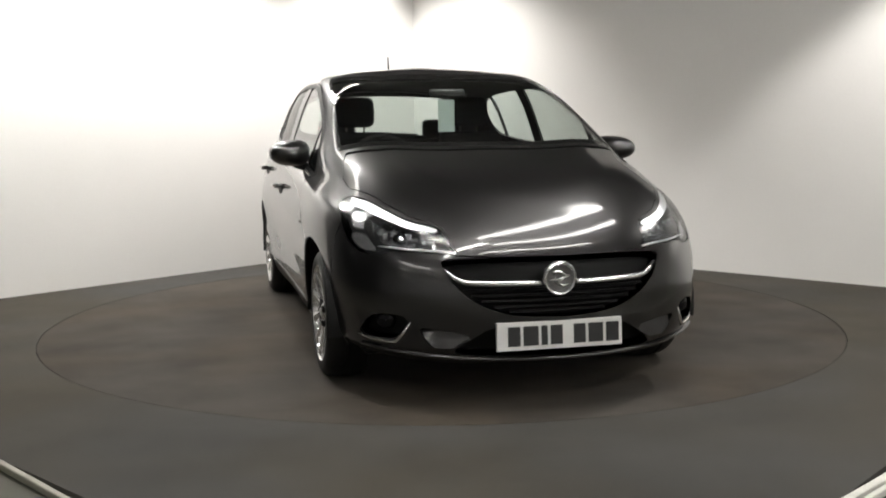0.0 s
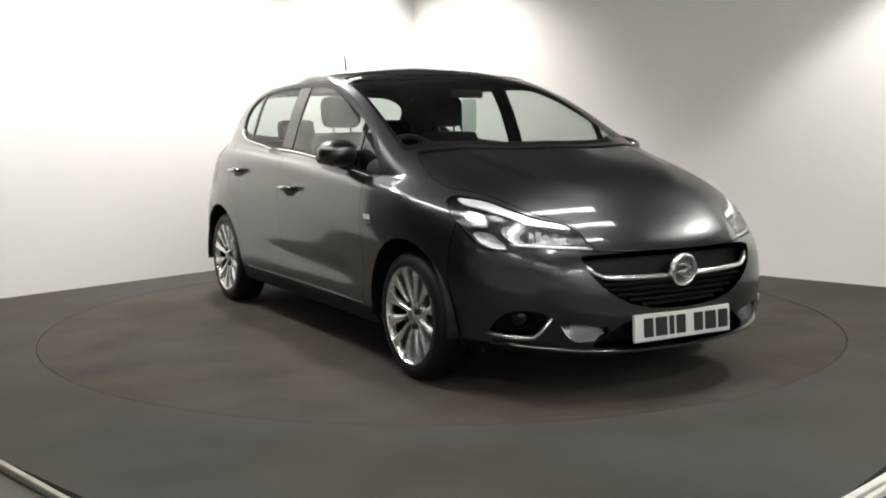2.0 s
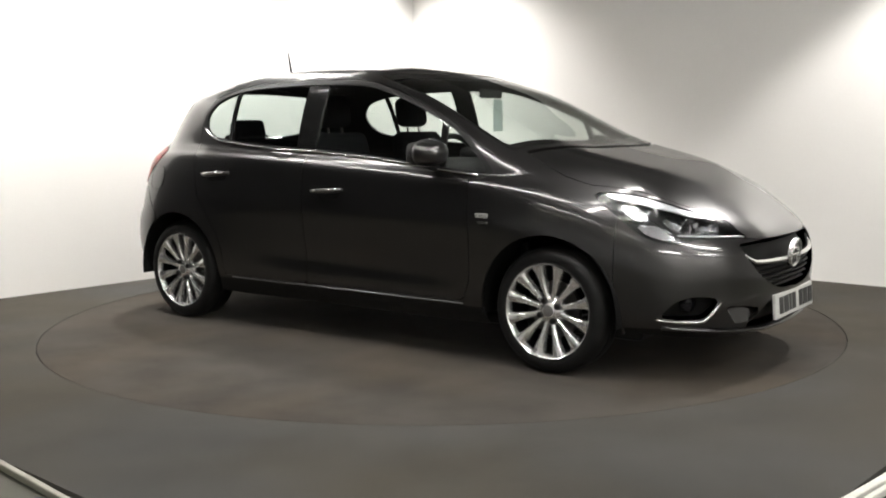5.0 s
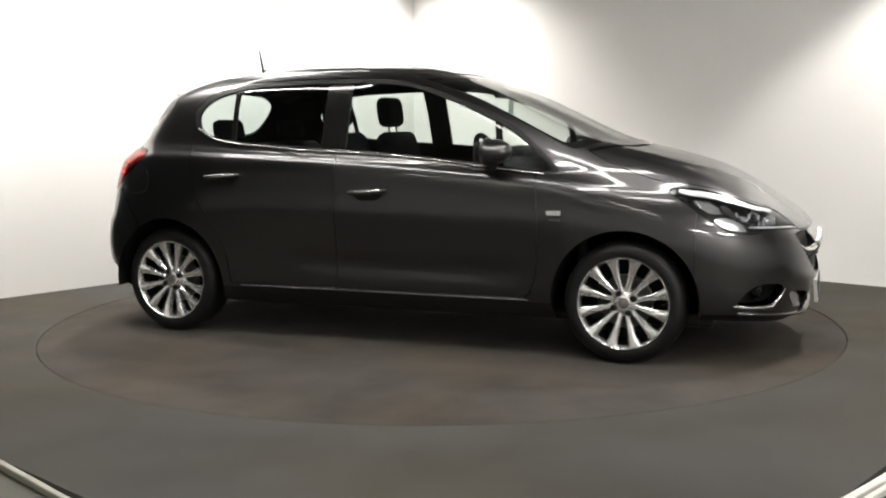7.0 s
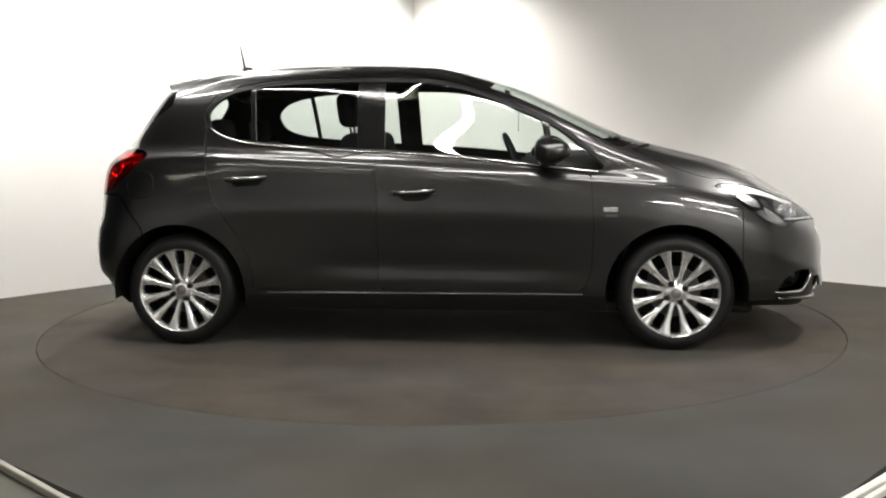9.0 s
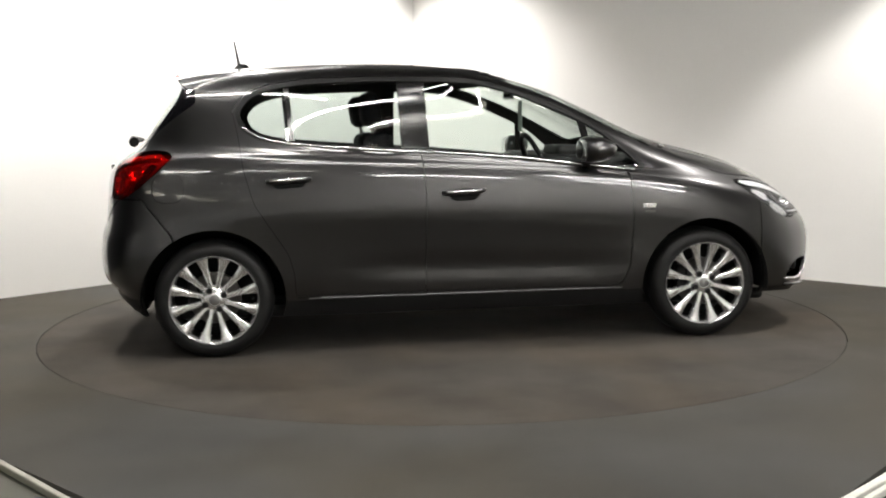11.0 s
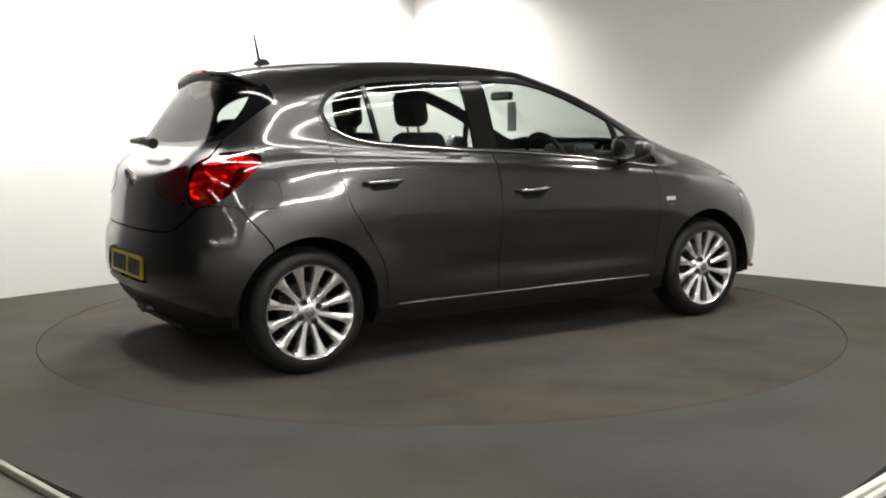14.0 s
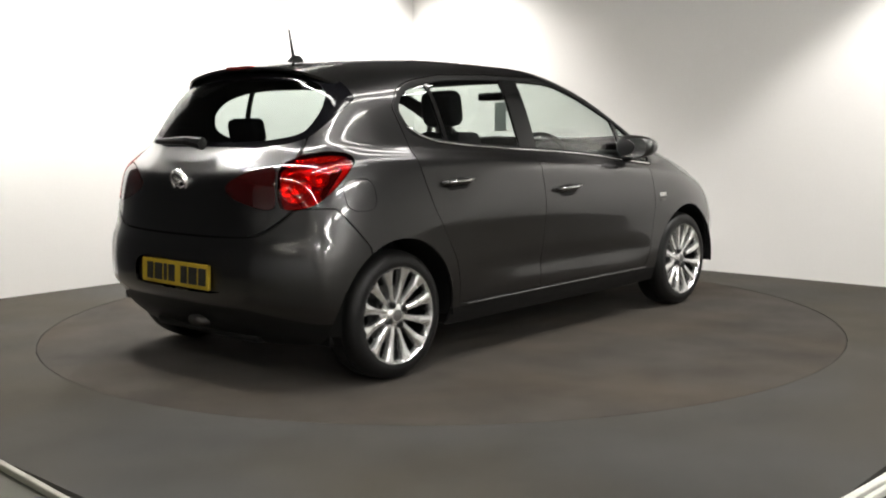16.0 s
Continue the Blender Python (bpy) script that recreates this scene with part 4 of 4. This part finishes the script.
        sheet("dark_band", a, REDDARK, tl, s, push=-.008, flange=.004)
        for q0, z0, rr in ((1.02, .865, .062), (.88, .905, .040)):
            p, n = skin_corner(q0, z0, False)
            m = Matrix.Translation((p[0] - n[0] * .010, sg * (p[1] - n[1] * .010), p[2] - n[2] * .010)) @ Vector((n[0], sg * n[1], n[2])).to_track_quat("-Y", "Z").to_matrix().to_4x4()
            part("reflector", lathe([(rr * 1.08, -.004), (rr, -.008), (rr * .8, .006), (rr * .5, .014), (rr * .45, .002), (.002, .004)], 28), REDPALE, tl, smooth=True, angle=40, m=m)
        sheet("gate_lamp", g["gate_lamp"], REDDARK, tl, s, push=.003, label="dark red inner lens")
    # fuel flap on one flank
    fp = []
    for k in range(28):
        a = math.tau * k / 28
        p, n = side_point(-1.455 + .075 * math.copysign(abs(math.cos(a)) ** .7, math.cos(a)), .83 + .068 * math.copysign(abs(math.sin(a)) ** .7, math.sin(a)), .0006)
        fp.append((p[0], -p[1], p[2]))
    part("fuel_flap", tube(fp, .0022, 5, closed=True), BLACK, car, "dark outline of the fuel flap")
    # grille
    gr = new("grille")
    gr.parent = car
    sheet("back", g["grille"], GRILLEBLACK, gr, push=-.055, flange=-.055)
    for k, z in enumerate((.482, .459, .436, .413, .392)):
        w = (.38, .35, .31, .26, .20)[k]
        part("slat", tube([end_point(y, z, True, -.03)[0] for y in np.linspace(-w, w, 17)], .007, 6, flat=1.6), GRILLEBLACK, gr)
    ys = np.linspace(.075, .445, 12)
    for sg in (-1, 1):
        pts = [end_point(sg * y, .506 + .012 * (y / .44) ** 2 + (.05 * ((y - .36) / .085) ** 2 if y > .36 else 0), True, -.014)[0] for y in ys]
        part("chrome_bar", tube(pts, [.012] * 9 + [.010, .008, .004], 8, flat=1.4), CHROME, gr, "bright chrome bar", smooth=True)
    p, n = end_point(0, .521, True, .002)
    badge(gr, Matrix.Translation(p) @ pose(0, 0, 0, 0, 0, 90) @ pose(0, 0, 0, 8, 0, 0), .068)
    sheet("lower_intake", g["intake"], GRILLEBLACK, bumper, push=-.045, flange=-.045)
    lip = [end_point(y, .202 + .05 * (abs(y) / .73) ** 2, True, .003)[0] for y in np.linspace(-.72, .72, 29)]
    sheet("front_valance", g["front_valance"], BLACK, bumper, push=-.012, label="black plastic underside")
    part("lip", tube(lip, .010, 8, flat=1.5), PAINT, bumper, "body-coloured lip", smooth=True)
    plate(bumper, "number_plate", Matrix.Translation((2.082, 0, .302)) @ pose(0, 0, 0, 0, -4, 0), PLATEW, "white plate with dark bars")
    # tail
    sheet("valance", g["rear_valance"], BLACK, rbumper, label="black plastic valance")
    sheet("plate_recess", g["recess"], PAINT, rbumper, push=-.018, flange=-.018)
    plate(rbumper, "number_plate", Matrix.Translation((-1.842, 0, .470)) @ pose(0, 0, 0, 0, 0, 180) @ pose(0, 0, 0, 0, -3, 0), PLATEY, "yellow plate with dark bars")
    p, n = end_point(0, .875, False, .008)
    badge(car, Matrix.Translation(p) @ pose(0, 0, 0, 0, 0, -90) @ pose(0, 0, 0, 20, 0, 0), .058)
    part("diffuser", box(.08, .80, .06, (-1.66, 0, .20), .025, 3), BLACK, rbumper, "black plastic diffuser", smooth=True)
    part("exhaust_pipe", tube([(-1.45, -.07, .225), (-1.797, -.07, .258)], .024, 16, flat=2.2), STEEL, car, smooth=True)
    # spoiler over the rear window
    bm = bmesh.new()
    rows = []
    ys = np.linspace(-.555, .555, 41)
    e = (ys / .555) ** 2
    k = np.clip((np.abs(ys) - .40) / .155, 0, None) ** 2
    tip = -1.452 + .050 * e + .045 * k
    zr = np.array([top_z(t + .30, y) for t, y in zip(tip, ys)])
    slope = np.array([(top_z(t + .33, y) - top_z(t + .27, y)) / .06 for t, y in zip(tip, ys)])
    low_z = np.array([top_z(min(t + .03, -1.36), y) for t, y in zip(tip, ys)])
    for _ in range(8):
        for row in (zr, slope, low_z):
            row[1:-1] = (row[:-2] + 2 * row[1:-1] + row[2:]) / 4
    zt = zr - slope * .30 * (1 + .25 * e) - .004
    zt = zt * (1 - .8 * k) + np.minimum(zt, low_z) * .8 * k
    for y, kk, t, z0, z1 in zip(ys, k, tip, zr, zt):
        rows.append([bm.verts.new((t + .30, y, z0 - .003)), bm.verts.new((t + .15, y, .5 * (z0 + z1) + .006 * (1 - kk))), bm.verts.new((t, y, z1)),
                     bm.verts.new((t + .003, y, z1 - .012)), bm.verts.new((t + .075, y, z1 - .034))])
    for a, b in zip(rows, rows[1:]):
        for i in range(4):
            bm.faces.new((a[i], a[i + 1], b[i + 1], b[i]))
    bm.faces.new(rows[0])
    bm.faces.new(rows[-1][::-1])
    sp = part("spoiler", bm, PAINT, car, smooth=True, angle=35)
    part("brake_light", box(.02, .19, .014, (-1.450, 0, zt[20] - .003), .003), REDPALE, sp, "slim red brake light")
    # antenna
    an = part("antenna_base", lathe([(.001, .03), (.012, .028), (.022, .012), (.028, 0)], 20), BLACK, car, smooth=True, m=Matrix.Translation((-1.11, 0, 1.434)) @ pose(0, 0, 0, 90, 0, 0) @ Matrix.Diagonal((1.9, 1.1, 1, 1)))
    part("antenna", tube([(-1.125, 0, 1.45), (-1.150, 0, 1.59)], [.009, .004], 8), BLACK, car, "short black roof antenna")
    # wipers
    for y0, y1 in ((-.05, -.58), (.42, -.06)):
        part("wiper", tube([(1.15, y0, .985), (1.10, (y0 + y1) / 2, 1.0), (1.03 if y1 < -.3 else 1.09, y1, 1.0)], .009, 8), BLACK, car)
    part("rear_wiper", tube([(-1.70, -.04, 1.045), (-1.715, .06, 1.058), (-1.70, .33, 1.055)], [.028, .022, .012], 8), BLACK, car)
    # the dark inside of the panels, and the floor
    inner = [p for k in ("hood", "roof", "tailgate", "front_bumper", "rear_bumper", "rear_valance", "front_valance", "body_side", "front_door", "rear_door", "sill", "seam", "window_frame", "pillar_front", "pillar_mid", "pillar_rear", "windscreen_border", "rear_border") for p in g.get(k, [])]
    sheet("inner_panel", inner, RUBBER_SEAL, car, push=-.016, flange=0)
    part("floor_pan", box(3.2, 1.40, .06, (0.05, 0, .20), .02), BLACK, car)
    part("bulkhead", box(.05, 1.30, .62, (1.02, 0, .52), .02), BLACK, car)
    for x in (WX, -WX):
        for sg in (-1, 1):
            bm = lathe([(ARCH_R + .004, -.84), (ARCH_R + .012, -.62), (ARCH_R, -.50), (.02, -.50)], 48)
            bmesh.ops.delete(bm, geom=[v for v in bm.verts if v.co.z < -.07], context="VERTS")
            part("wheel_arch", bm, BLACK, car, smooth=True, m=pose(x, 0, WZ, 0, 0, 0 if sg < 0 else 180))
            car_wheel(car, x, sg)
    # the cabin
    seat(car, -.14, -.36)
    seat(car, -.14, .36)
    part("rear_bench", box(.50, 1.22, .18, (-.75, 0, .48), .06, 3), FABRIC, car, smooth=True)
    part("rear_backrest", box(.14, 1.22, .56, (0, 0, .27), .06, 3), FABRIC, car, smooth=True, m=pose(-.98, 0, .50, 0, -16, 0))
    for y in (-.36, .36):
        part("rear_headrest", box(.08, .25, .13, (0, 0, 0), .035, 3), FABRIC, car, smooth=True, m=pose(-1.15, y, 1.10, 0, -10, 0))
    part("parcel_shelf", box(.36, 1.10, .03, (-1.36, 0, .98), .01), FABRIC, car)
    bm = box(.62, 1.34, .24, (.78, 0, .84), .07, 3)
    part("dashboard", bm, DASH, car, smooth=True)
    part("binnacle", box(.16, .30, .07, (.62, -.36, .975), .03, 3), DASH, car, smooth=True)
    sw = part("steering_wheel", tube([(0, .18 * math.cos(a), .18 * math.sin(a)) for a in [math.tau * i / 36 for i in range(36)]], .015, 8, closed=True), BLACK, car, smooth=True, m=pose(.47, -.36, .90, 0, -24, 0))
    part("steering_hub", box(.04, .15, .10, (.02, 0, -.01), .015), BLACK, sw)
    part("inner_mirror", box(.03, .20, .05, (.40, 0, 1.29), .012), GLOSSBLACK, car, "dark rear-view mirror")
    part("paper_tag", box(.003, .09, .17, (.46, -.02, 1.17), .001), PAPER, car, "pale paper tag hanging from the mirror", m=pose(0, 0, 0, 0, 0, 0))
    return car


car = build_car()


def motions():
    rows_car, rows_table = [], []
    for i in range(33):
        t = i * 0.5
        a = heading(t)
        turn = pose(0, 0, 0, 0, 0, a)
        rows_car.append((t, Matrix.Translation(TABLE) @ turn @ Matrix.Translation(CAR_OFF)))
        rows_table.append((t, Matrix.Translation(TABLE) @ turn))
    walk(car, rows_car)
    walk(table, rows_table)


motions()
